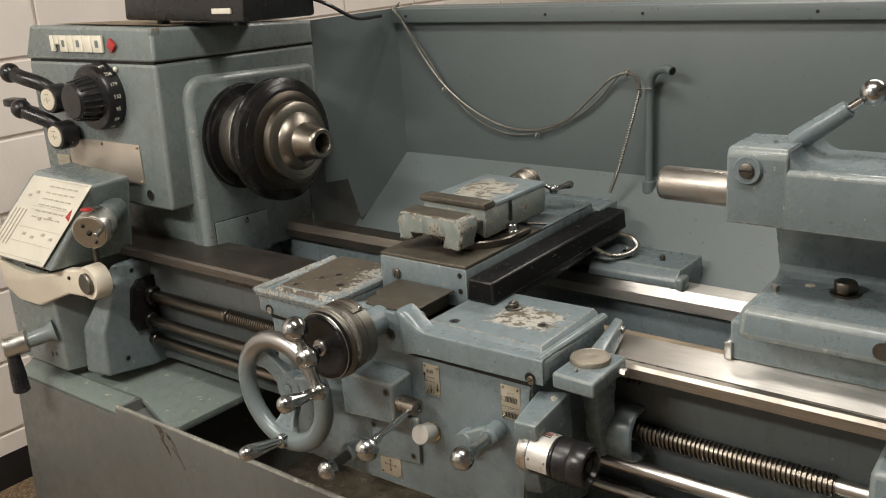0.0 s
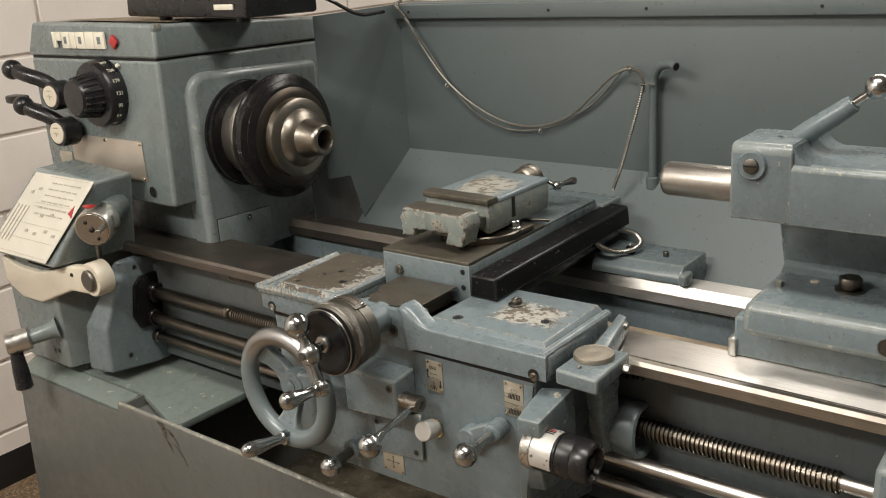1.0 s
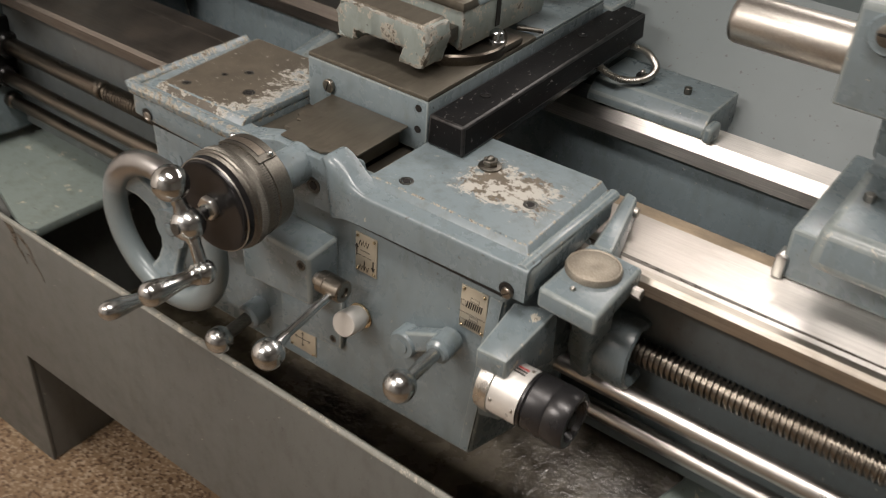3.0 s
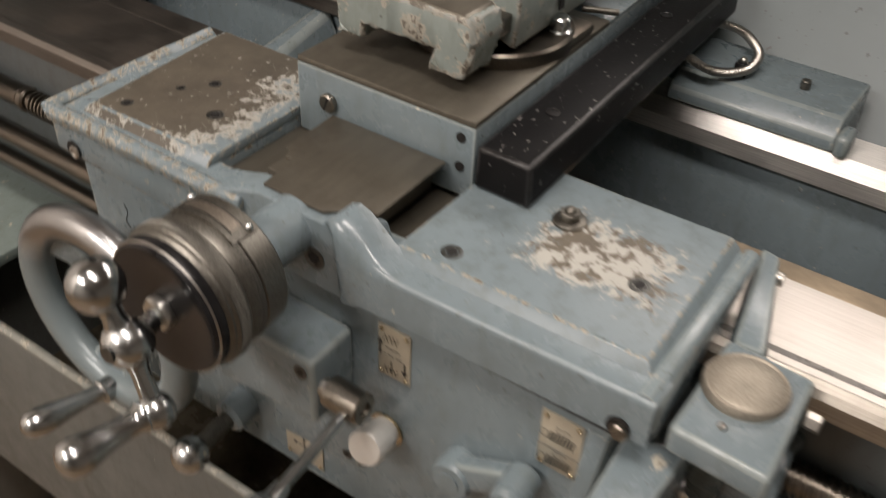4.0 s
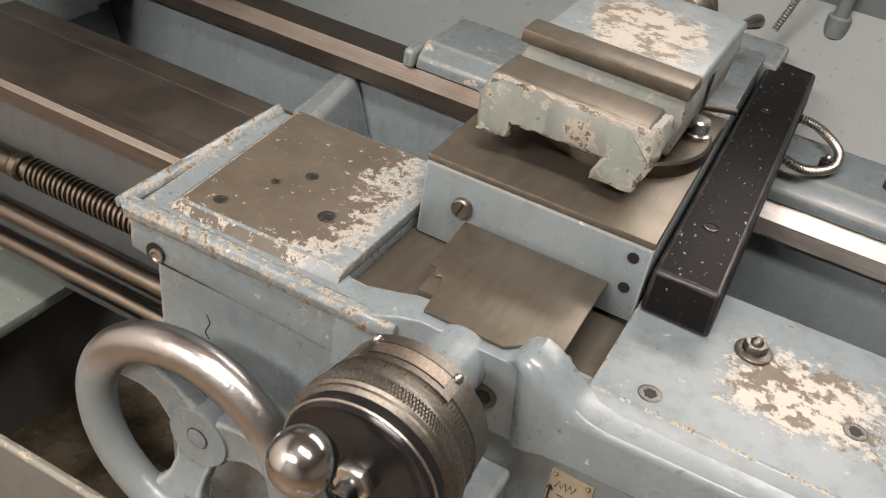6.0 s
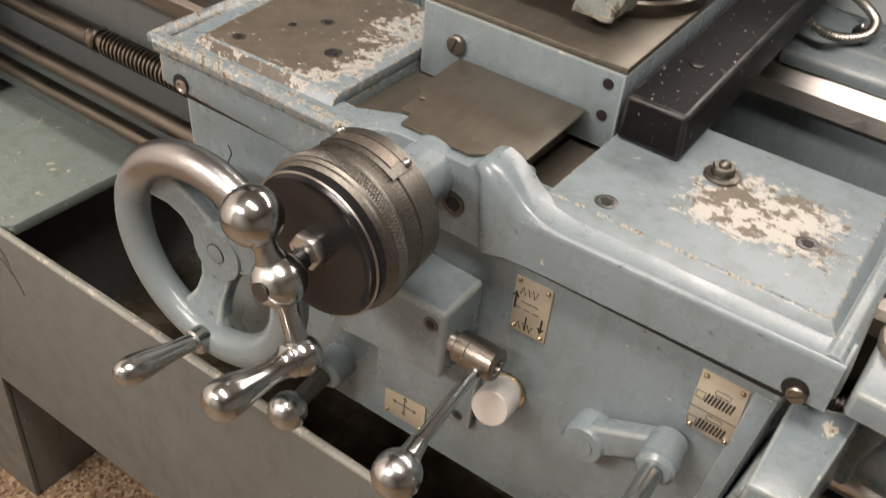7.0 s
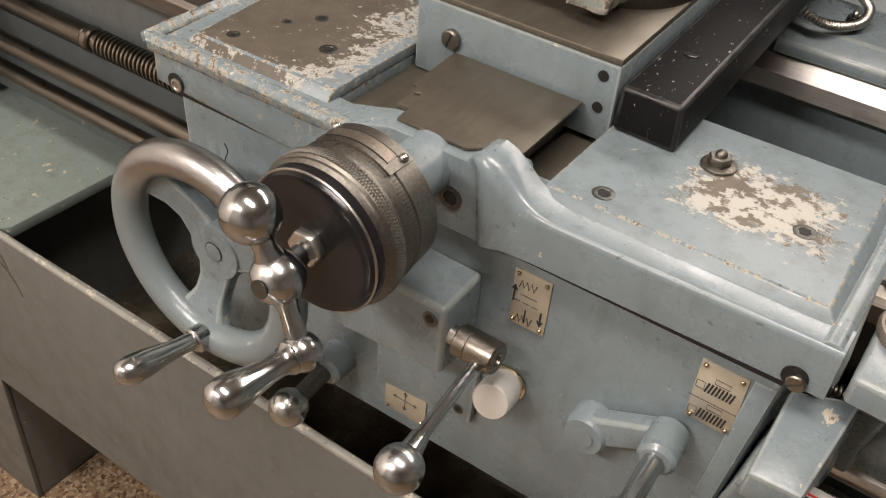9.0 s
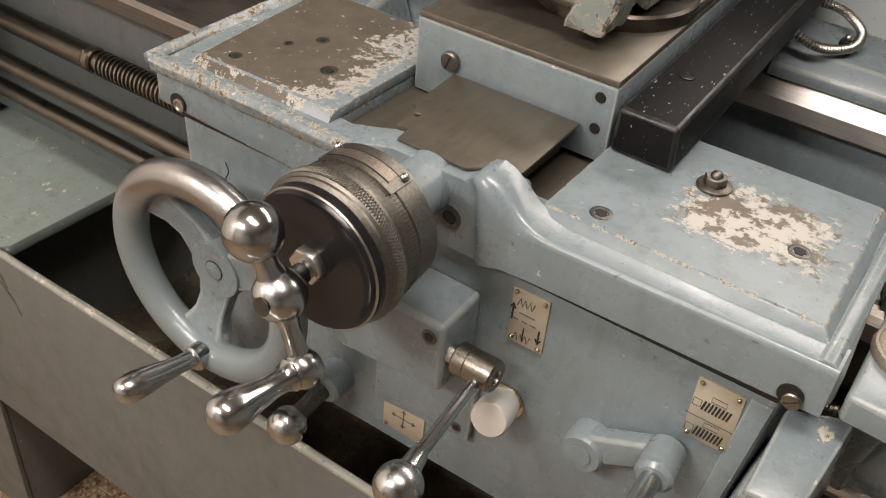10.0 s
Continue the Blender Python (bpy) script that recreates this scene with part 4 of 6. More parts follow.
for u, v in ((0.40, 0.30), (0.55, 0.28), (0.70, 0.33), (0.85, 0.30), (0.12, 0.75), (0.22, 0.80), (0.5, 0.50), (0.65, 0.53)):
    part("print_bar", slope_patch(u, u + 0.05, v, v + 0.035, 0.001), M_GREYINK, chart)
tri_c = [on_slope(0.90, 0.60, 0.001), on_slope(0.985, 0.56, 0.001), on_slope(0.93, 0.70, 0.001)]
part("pointer", frustum([p - N * 0.001 for p in tri_c], tri_c, 0), M_RED, chart, "red triangle mark")
fk = thing("feed_selector", (-0.80, -0.1, 0.995), "silver turned feed selector knob with red marks", "knob")
part("drum", turned([(0, 0.036), (0.046, 0.036), (0.050, 0.033), (0.051, 0)], (-0.822, -0.085, 1.002), (-0.782, -0.14, 0.995), 40), M_ALU, fk)
part("boss", rod((-0.880, -0.010, 1.006), (-0.820, -0.088, 1.002), 0.026, 28), M_HEAD, fk, "painted boss behind the knob")
part("face", turned([(0.0505, 0.031), (0.0525, 0.0305), (0.053, 0)], (-0.822, -0.085, 1.002), (-0.782, -0.14, 0.995), 36), M_STEEL, fk)
for dx, dz, dr in ((-0.008, 0.015, 0.0042), (0.0, 0.0, 0.0055), (0.008, -0.019, 0.003)):
    part("drilling", ball((-0.791 + dx, -0.128 + dx * 0.72, 0.996 + dz), dr, 12, 8), M_HOLE, fk)
part("marks", box(-0.828, -0.804, -0.118, -0.104, 1.0335, 1.0372, 0.001), M_RED, fk)
part("peg", rod((-0.775, -0.110, 1.002), (-0.752, -0.140, 0.999), 0.0055, 12), M_STEEL, fk)
br = thing("shaft_bracket", (-0.80, -0.06, 0.69), "blue-grey cast bracket bearing the lead screw and rods", "bracket")
part("casting", loft([
    [(-0.955, -0.098, 0.655), (-0.868, -0.098, 0.664), (-0.858, 0.004, 0.652), (-0.858, 0.05, 0.652), (-0.955, 0.05, 0.655)],
    [(-0.945, -0.096, 0.755), (-0.866, -0.094, 0.760), (-0.860, -0.010, 0.735), (-0.860, 0.05, 0.735), (-0.945, 0.05, 0.755)],
    [(-0.915, -0.072, 0.815), (-0.866, -0.066, 0.815), (-0.862, -0.016, 0.812), (-0.862, 0.05, 0.812), (-0.915, 0.05, 0.815)],
    [(-0.895, -0.050, 0.872), (-0.868, -0.032, 0.862), (-0.863, 0.0, 0.862), (-0.863, 0.05, 0.862), (-0.895, 0.05, 0.872)],
    [(-0.885, -0.040, 0.892), (-0.868, -0.028, 0.890), (-0.864, 0.004, 0.885), (-0.864, 0.05, 0.885), (-0.885, 0.05, 0.892)]], 0.006, 3), M_CAST, br)
socket_screw(br, (-0.8615, -0.052, 0.690), (1, 0.08, 0), 0.0055)
socket_screw(br, (-0.864, -0.008, 0.872), (1, 0.0, 0), 0.0055)
part("packing", prism([(-0.034, 0.770), (-0.022, 0.835), (-0.004, 0.852), (0.050, 0.852), (0.050, 0.735), (-0.020, 0.740)], "x", -0.8625, -0.852, 0.003), M_BLACKSTEEL, br, "black oily shaft seal block")
part("seal", merge(rod((-0.856, *LS), (-0.838, *LS), 0.022, 24), rod((-0.856, 0.010, 0.757), (-0.842, 0.010, 0.757), 0.017, 24)), M_BLACKSTEEL, br)
wl = thing("cream_lever", (-0.85, -0.14, 0.91), "thick cream-painted cast lever on a grey pivot", "lever")
wa = [(-1.178, -0.125, 0.861), (-1.118, -0.125, 0.841), (-1.038, -0.125, 0.841), (-0.978, -0.123, 0.858), (-0.908, -0.120, 0.881), (-0.835, -0.115, 0.889)]
low, high = [], []
for i, (x, y, z) in enumerate(wa):
    w = (0.031, 0.037, 0.036, 0.030, 0.027, 0.03)[i]
    low.append((x, z - w * 1.1))
    high.append((x, z + w * 0.85))
LE = (-0.830, -0.093, 0.887)
part("arm", prism(low + high[::-1], "y", -0.130, -0.106, 0.005, 3), M_CREAM, wl)
part("eye", turned([(0, 0.030), (0.003, 0.035), (0.032, 0.035), (0.036, 0.032), (0.036, 0.02)], LE, (LE[0], -1, LE[2]), 32), M_CREAM, wl)
part("pivot", turned([(-0.004, 0.020), (0.041, 0.022), (0.044, 0.019), (0.044, 0)], LE, (LE[0], -1, LE[2]), 28), M_DIAL, wl, "grey steel pivot pin")
part("drilling", ball((-0.893, -0.1305, 0.889), 0.004, 10, 8), M_HOLE, wl)
part("oiler", rod((-0.868, -0.078, 0.908), (-0.868, -0.078, 0.940), 0.006, 12), M_DIAL, wl)
ck = thing("clutch_lever", (-1.0, -0.13, 0.745), "steel pivot knob with a black grip on the gearbox", "lever")
part("shaft", turned([(0, 0.026), (0.012, 0.018), (0.075, 0.015)], (-1.018, -0.117, 0.744), (-1.055, -0.185, 0.730), 20), M_HEAD, ck, "painted tapering pivot boss")
part("hub", rod((-1.046, -0.166, 0.734), (-1.070, -0.210, 0.728), 0.0245, 28, 0.003), M_ALU, ck)
part("grip", turned([(0, 0.012), (0.05, 0.0165), (0.088, 0.018), (0.092, 0.013)], (-1.062, -0.196, 0.718), (-1.048, -0.200, 0.635), 20), M_BLACK, ck)
for dx in (0, 0.014):
    socket_screw(qb, (-1.048 + dx * 1.3, -0.1185, 0.684 + dx * 0.3), (0, -1, 0), 0.0055)
part("spring", merge(*[ring_torus((-1.04 + k * 0.006, -0.13, 0.902), (1, 0, 0), 0.010, 0.002, 0.002, 16, 6) for k in range(12)]), M_BLACKSTEEL, qb, "dark coil spring")

# ---- carriage: saddle ----
SZ = 0.963
sad = thing("carriage_saddle", (-0.05, 0.1, 0.915), "blue-grey lathe carriage saddle, paint worn through on its wings", "carriage")
M_SCUFF = paint("scuffed_enamel", chips=0.055, chip_scale=80.0, primer=(0.32, 0.31, 0.265))
M_WINGL = worn_pad("worn_left_wing", -0.224, -0.112, 0.092, 0.132, inner=(0.078, 0.067, 0.050), cream=(0.36, 0.352, 0.31), spread=0.80, soft=0.75, thin=0.05)
M_WINGR = worn_pad("worn_right_wing", 0.186, -0.118, 0.062, 0.042, inner=(0.120, 0.102, 0.076), cream=(0.40, 0.395, 0.355), spread=0.50, soft=1.1, mottled=True)
part("left_wing", frustum([(-0.325, -0.122, 0.924), (-0.110, -0.120, 0.914), (-0.110, -0.087, 0.914), (-0.1645, -0.085, 0.914), (-0.1645, 0.072, 0.924), (-0.338, 0.070, 0.924)],
                          [(-0.325, -0.122, 0.959), (-0.110, -0.120, 0.957), (-0.110, -0.087, 0.957), (-0.1645, -0.085, 0.957), (-0.1645, 0.072, 0.957), (-0.338, 0.070, 0.957)], 0.004, 3), M_SCUFF, sad)
part("left_pad", frustum([(-0.309, -0.106, 0.956), (-0.1642, -0.102, 0.956), (-0.1642, 0.070, 0.956), (-0.322, 0.068, 0.956)],
                         [(-0.300, -0.097, 0.9655), (-0.1642, -0.093, 0.9655), (-0.1642, 0.069, 0.9655), (-0.313, 0.067, 0.9655)], 0.0015), M_WINGL, sad, "raised pad rubbed to brown iron with cream flaking rim")
part("left_edge", battered(prism([(-0.1230, 0.951), (-0.1250, 0.960), (-0.1215, 0.9655), (-0.115, 0.9650), (-0.105, 0.956)], "x", -0.328, -0.108, 0.001), 0.0003, 0.004, 3), M_EDGE, sad, "front edge with flaked cream primer", 80)
part("left_end_edge", battered(prism([(-0.337, 0.953), (-0.3385, 0.960), (-0.334, 0.9640), (-0.327, 0.957)], "y", -0.120, 0.068, 0.001), 0.0003, 0.004, 5), M_EDGE, sad, "flaked end edge", 80)
part("centre", frustum([(-0.165, -0.094, 0.912), (-0.018, -0.094, 0.912), (-0.018, 0.40, 0.912), (-0.165, 0.40, 0.912)],
                       [(-0.165, -0.094, 0.938), (-0.018, -0.094, 0.938), (-0.018, 0.40, 0.938), (-0.165, 0.40, 0.938)], 0.002), M_PLATE, sad)
WALL = ((-0.150, -0.1235, 0.9600, 0.003, 0), (-0.128, -0.1225, 0.9660, 0.003, 0), (-0.108, -0.1185, 0.9720, 0.003, 0), (-0.095, -0.1160, 0.9735, 0.0015, 0), (-0.062, -0.1155, 0.9730, 0.0015, 0),
        (-0.037, -0.1155, 0.9728, 0.0015, 0.012), (-0.0335, -0.1158, 0.9740, 0.002, 0.0130), (-0.0305, -0.1190, 0.9775, 0.005, 0.0130), (-0.026, -0.1212, 0.9820, 0.009, 0.0125), (-0.019, -0.1220, 0.9845, 0.014, 0.010),
        (-0.010, -0.1222, 0.9815, 0.018, 0.006), (0.000, -0.1220, 0.9740, 0.016, 0.003), (0.010, -0.1215, 0.9650, 0.010, 0.001), (0.022, -0.1205, 0.9590, 0.006, 0), (0.036, -0.1200, 0.9572, 0.0042, 0), (0.218, -0.1165, 0.9572, 0.0040, 0))
wall_rings = []
for x, f, h, r, lean in WALL:
    low_z = 0.9135 if x < -0.03 else 0.9150 + min(0.006, (x + 0.03) * 0.2)
    wall_rings.append([(x + lean, f, low_z), (x + lean * 0.5, f, h - r * 1.2), (x + lean * 0.3, f + r * 0.12, h - r * 0.6), (x, f + r * 0.5, h - r * 0.15), (x, f + r, h), (x, -0.093, h), (x, -0.093, 0.92)])
part("front_wall", loft(wall_rings), M_CAST, sad, "front wall rising to a rounded peak beside the dial")
part("lip_fillet", frustum([(-0.036, -0.098, 0.935), (-0.002, -0.098, 0.935), (0.004, -0.078, 0.935), (-0.022, -0.078, 0.935)],
                           [(-0.032, -0.098, 0.9765), (-0.012, -0.098, 0.9800), (-0.003, -0.081, 0.9690), (-0.0185, -0.081, 0.9690)], 0.003, 3), M_CAST, sad)
part("right_wing", frustum([(-0.019, -0.117, 0.923), (0.221, -0.113, 0.923), (0.212, 0.062, 0.923), (0.012, 0.058, 0.923), (0.012, -0.072, 0.923), (-0.019, -0.072, 0.923)],
                           [(-0.019, -0.117, 0.956), (0.221, -0.113, 0.956), (0.212, 0.062, 0.956), (0.012, 0.058, 0.956), (0.012, -0.072, 0.956), (-0.019, -0.072, 0.956)], 0.007, 4), M_PAINT, sad)
part("end_border", prism([(0.2035, 0.952), (0.2050, 0.9580), (0.208, 0.9598), (0.213, 0.9594), (0.217, 0.9565), (0.217, 0.952)], "y", -0.1140, 0.060, 0.001), M_PAINT, sad, "raised rounded end border")
part("right_pad", frustum([(0.0115, -0.101, 0.955), (0.209, -0.099, 0.955), (0.203, 0.061, 0.955), (0.0125, 0.057, 0.955)],
                          [(0.0125, -0.092, 0.9640), (0.200, -0.091, 0.9640), (0.195, 0.060, 0.9640), (0.0125, 0.056, 0.9640)], 0.0015), M_WINGR, sad, "raised pad with a cream and brown worn patch")
part("left_strip", box(-0.164, -0.112, -0.084, 0.35, 0.940, 0.9475, 0.001), M_PLATE, sad, "bare dovetail strip")
part("right_strip", box(-0.022, 0.0118, -0.076, 0.35, 0.938, 0.944, 0.001), M_PLATE, sad, "bare dovetail strip")
cp = part("chip_cover", prism([(-0.121, -0.003), (-0.117, -0.062), (-0.112, -0.064), (-0.109, -0.072), (-0.104, -0.070), (-0.100, -0.082), (-0.097, -0.108), (-0.041, -0.108), (-0.030, -0.098), (-0.0085, -0.088), (-0.0105, -0.003)], "z", 0.9738, 0.9765, 0.0008), M_PLATE, sad, "flat brown steel chip cover plate")
part("cover_riser", box(-0.112, -0.022, -0.088, -0.003, 0.9485, 0.9735, 0.001), M_PLATE, sad)
for x, y in ((0.047, -0.077), (0.165, -0.030)):
    socket_screw(sad, (x, y, 0.9638), (0, 0, 1), 0.0078)
for x, y, r in ((-0.207, -0.049, 0.0074), (-0.277, -0.080, 0.0055), (-0.262, -0.035, 0.0042), (-0.245, -0.012, 0.0058)):
    socket_screw(sad, (x, y, 0.9653), (0, 0, 1), r)
lock = part("lock_bolt", turned([(0, 0.0125), (0.002, 0.0125), (0.003, 0.011)], (0.093, 0.004, 0.9638), (0.093, 0.004, 1.2), 24), M_DIAL, sad, "hex lock bolt on a washer")
part("hex_head", hexagon((0.093, 0.004, 0.9665), (0.093, 0.004, 0.9728), 0.0085), M_DIAL, lock)
part("stud_end", ball((0.093, 0.004, 0.9725), 0.0045, 14, 10), M_DIAL, lock)
socket_screw(sad, (-0.044, -0.1158, 0.939), (0, -1, 0), 0.0092)
for x, z in ((-0.300, 0.932), (0.199, 0.928)):
    part("screw_pocket", turned([(0, 0.0080), (0.0009, 0.0080)], (x, -0.1225 if x < 0 else -0.1172, z), (x, -1, z), 24), M_HOLE, sad, "dark counterbore")
    if x < 0:
        part("pocket_screw", turned([(0, 0.0058), (0.0012, 0.0058), (0.0016, 0.004), (0.0008, 0.003)], (x + 0.0015, -0.1232, z - 0.0015), (x, -1, z), 18), M_STEEL, sad, "bright recessed screw")
    if x > 0:
        slotted_screw(sad, (x + 0.002, -0.1176, z - 0.0020), (0, -1, 0), 0.0060, (0.7, 0, 0.5))
for x0, x1, nm in ((0.035, 0.200, "rear_shoe"), (-0.335, -0.180, "rear_shoe")):
    sh = part(nm, prism([(0.318, 0.909), (0.320, 0.922), (0.338, 0.936), (0.425, 0.936), (0.43, 0.88), (0.385, 0.88), (0.375, 0.909)], "x", x0, x1, 0.003), M_CHIPPED if x0 < 0 else M_PAINT, sad)
    part("wiper_end", box(x1 + 0.0005 if x0 > 0 else x0 - 0.014, x1 + 0.014 if x0 > 0 else x0 - 0.0005, 0.312, 0.342, 0.908, 0.930, 0.005, 3), M_PAINT, sh)
    part("screw", rod(((x0 + x1) / 2 + 0.033, 0.372, 0.936), ((x0 + x1) / 2 + 0.033, 0.372, 0.945), 0.005, 14), M_DIAL, sh)
# dark enamel here paints in the shade below the scale cover
part("bridge", box(-0.16, 0.008, 0.062, 0.40, 0.918, 0.946, 0.003), M_OILY_SHADE, sad)

# way wiper block with its round cap
wb = thing("way_wiper", (0.26, -0.05, 0.91), "blue-grey wiper block with a round brushed steel oil cap", "wiper block")
part("block", frustum([(0.226, -0.108, 0.917), (0.290, -0.112, 0.917), (0.286, -0.016, 0.917), (0.226, -0.012, 0.917)],
                      [(0.226, -0.108, 0.939), (0.290, -0.112, 0.939), (0.286, -0.016, 0.939), (0.226, -0.012, 0.939)], 0.004, 3), M_PAINT, wb)
part("oil_cap", turned([(0, 0.027), (0.004, 0.0275), (0.007, 0.026), (0.0074, 0.0245), (0.0066, 0.0235), (0.0074, 0.0225), (0.0078, 0.006), (0.0072, 0.004), (0.0072, 0)], (0.252, -0.052, 0.9388), (0.252, -0.052, 2), 40), M_CAP, wb, "brushed tan steel oil cap")
part("wiper_arm", frustum([(0.226, -0.014, 0.915), (0.256, -0.012, 0.915), (0.226, 0.092, 0.915), (0.206, 0.092, 0.915)],
                          [(0.230, -0.014, 0.938), (0.250, -0.012, 0.938), (0.224, 0.090, 0.942), (0.210, 0.094, 0.942)], 0.003), M_PAINT, wb)
part("screw", rod((0.226, 0.078, 0.931), (0.233, 0.079, 0.931), 0.0055, 12), M_STEEL, wb)
part("bolt", rod((0.289, -0.040, 0.927), (0.299, -0.040, 0.927), 0.006, 6), M_STEEL, wb)
part("small_screw", ball((0.252, -0.090, 0.9395), 0.003, 10, 8), M_STEEL, wb)
part("half_nut_arm", loft([
    [(0.226, -0.012, 0.775), (0.250, -0.020, 0.775), (0.258, 0.020, 0.775), (0.226, 0.030, 0.775)],
    [(0.226, -0.028, 0.815), (0.250, -0.032, 0.815), (0.258, 0.010, 0.815), (0.226, 0.020, 0.815)],
    [(0.236, -0.050, 0.870), (0.258, -0.050, 0.870), (0.266, -0.008, 0.870), (0.236, -0.004, 0.870)],
    [(0.244, -0.078, 0.918), (0.272, -0.078, 0.918), (0.276, -0.018, 0.918), (0.244, -0.016, 0.918)]], 0.007, 3), M_CAST, wb)
cup = turned([(0, 0.030), (0.004, 0.040), (0.040, 0.042), (0.048, 0.040), (0.050, 0.036), (0.044, 0.030), (0.010, 0.026)], (0.240, LS[0], LS[1] - 0.004), (1, LS[0], LS[1] - 0.004), 44)
for v in cup.verts:
    up = v.co.z - LS[1]
    if up > 0 and v.co.y < LS[0]:
        v.co.x -= up * 0.08
part("screw_shroud", cup, M_CAST, wb, "rounded shroud round the lead screw")

# ---- cross slide, scale cover ----
cs = thing("cross_slide", (-0.07, 0.2, 0.95), "blue-grey cross slide with bare brown steel top", "cross slide")
part("body", frustum([(-0.160, 0.0, 0.949), (0.012, 0.0, 0.949), (0.000, 0.40, 0.949), (-0.168, 0.40, 0.949)],
                     [(-0.160, 0.0, 1.0105), (0.012, 0.0, 1.0105), (0.000, 0.40, 1.0105), (-0.168, 0.40, 1.0105)], 0.002), M_PAINT, cs)
part("top_plate", frustum([(-0.1597, 0.0006, 1.0108), (0.0117, 0.0006, 1.0108), (0.0052, 0.222, 1.0108), (-0.164, 0.222, 1.0108)],
                          [(-0.1592, 0.0012, 1.0155), (0.0113, 0.0012, 1.0155), (0.0048, 0.222, 1.0155), (-0.1635, 0.222, 1.0155)], 0.0006), M_PLATE, cs, "bare scraped steel top")
part("rear_top", frustum([(-0.164, 0.2225, 1.0108), (0.0052, 0.2225, 1.0108), (0.000, 0.398, 1.0108), (-0.167, 0.398, 1.0108)],
                         [(-0.1635, 0.2225, 1.0145), (0.0048, 0.2225, 1.0145), (-0.0004, 0.398, 1.0145), (-0.1665, 0.398, 1.0145)], 0.0008), M_PAINT, cs, "painted rear of the slide top")
for z in (1.0, 0.975):
    part("drilled_hole", turned([(0, 0.0042), (0.0004, 0.0042)], (0.0, -0.0002, z), (0, -1, z), 18), M_HOLE, cs)
slotted_screw(cs, (-0.126, -0.0005, 0.985), (0, -1, 0), 0.0078, (0.35, 0, 1))
part("rear_guard", box(-0.165, 0.014, 0.402, 0.47, 0.962, 1.004, 0.004), M_PAINT, cs)
bar = thing("scale_cover", (0.04, 0.2, 0.96), "scratched black enamelled scale cover bar along the cross slide", "scale cover")
part("bar", frustum([(0.0145, -0.003, 0.9645), (0.0635, -0.004, 0.9645), (0.0512, 0.432, 0.9645), (0.0022, 0.440, 0.9645)],
                    [(0.0150, -0.002, 0.9995), (0.0615, -0.003, 0.9995), (0.0492, 0.430, 0.9995), (0.0025, 0.438, 0.9995)], 0.0035, 3), M_BAR, bar)
part("lower_rail", frustum([(0.020, 0.064, 0.948), (0.052, 0.064, 0.948), (0.040, 0.425, 0.948), (0.010, 0.425, 0.948)], [(0.020, 0.064, 0.964), (0.052, 0.064, 0.964), (0.040, 0.425, 0.964), (0.010, 0.425, 0.964)], 0.002), M_BLACKSTEEL, bar)
for sx, sy in ((0.034, 0.075), (0.026, 0.300)):
    part("screw", turned([(0, 0.006), (0.0008, 0.006), (0.001, 0.0045), (0.0004, 0.004)], (sx, sy, 0.9995), (sx, sy, 2), 16), M_BLACKSTEEL, bar)
hose = thing("armoured_hose", (0.08, 0.35, 0.95), "short bent armoured steel hose beside the scale cover", "hose")
part("sheath", tube([(0.040, 0.325, 0.957), (0.066, 0.322, 0.950), (0.084, 0.334, 0.946), (0.098, 0.356, 0.946), (0.097, 0.384, 0.950), (0.080, 0.404, 0.954), (0.062, 0.412, 0.957), (0.036, 0.410, 0.958)], 0.0050, 10, 16, 0.0012), M_STEEL, hose)
part("clip", box(0.084, 0.098, 0.352, 0.364, 0.9365, 0.950, 0.002), M_BLACKSTEEL, hose)
part("screw", ball((0.091, 0.358, 0.952), 0.004, 10, 8), M_STEEL, hose)

# ---- compound rest ----
cr = thing("compound_rest", (-0.07, 0.14, 1.015), "battered compound rest with a T-slot, green-grey paint flaking", "compound rest")
M_TOPPAD = worn_pad("worn_compound_top", -0.002, 0.035, 0.050, 0.07, inner=(0.14, 0.125, 0.095), cream=(0.33, 0.322, 0.28), spread=0.56, soft=1.1, mottled=True)
part("swivel", turned([(0, 0.068), (0.011, 0.068), (0.013, 0.066), (0.013, 0)], (-0.060, 0.135, 1.0152), (-0.060, 0.135, 2), 56), M_DARKROD, cr, "round brown graduated swivel base")
part("swivel_ear", box(-0.032, 0.008, 0.12, 0.19, 1.0155, 1.027, 0.006), M_DARKROD, cr)
nut = part("clamp_nut", turned([(0, 0.0105), (0.002, 0.0105), (0.003, 0.0085), (0.012, 0.0085), (0.0135, 0.007), (0.0135, 0)], (-0.007, 0.151, 1.0272), (-0.007, 0.151, 2), 20), M_CHROME, cr, "bright clamp nut")
part("lower_slide", prism([(-0.108, 1.0285), (-0.045, 1.0285), (-0.058, 1.0455), (-0.095, 1.0455)], "y", 0.060, 0.262, 0.001), M_DARKROD, cr, "dovetail slide")
front = [(-0.138, 1.033), (-0.114, 1.033), (-0.112, 1.046), (-0.046, 1.046), (-0.052, 1.029), (-0.020, 1.028), (-0.010, 1.060), (-0.014, 1.076), (-0.134, 1.078), (-0.141, 1.060)]
part("front_block", battered(prism(front, "y", 0.026, 0.066, 0.003, 2), 0.0007, 0.007, 7), M_BATTERED, cr, "gouged front block")
part("front_top", frustum([(-0.134, 0.0275, 1.0765), (-0.018, 0.0275, 1.0745), (-0.018, 0.0655, 1.0745), (-0.134, 0.0655, 1.0765)], [(-0.132, 0.030, 1.0800), (-0.022, 0.030, 1.0780), (-0.022, 0.065, 1.0780), (-0.132, 0.065, 1.0800)], 0.0008), M_PLATE, cr, "bare brown top strip")
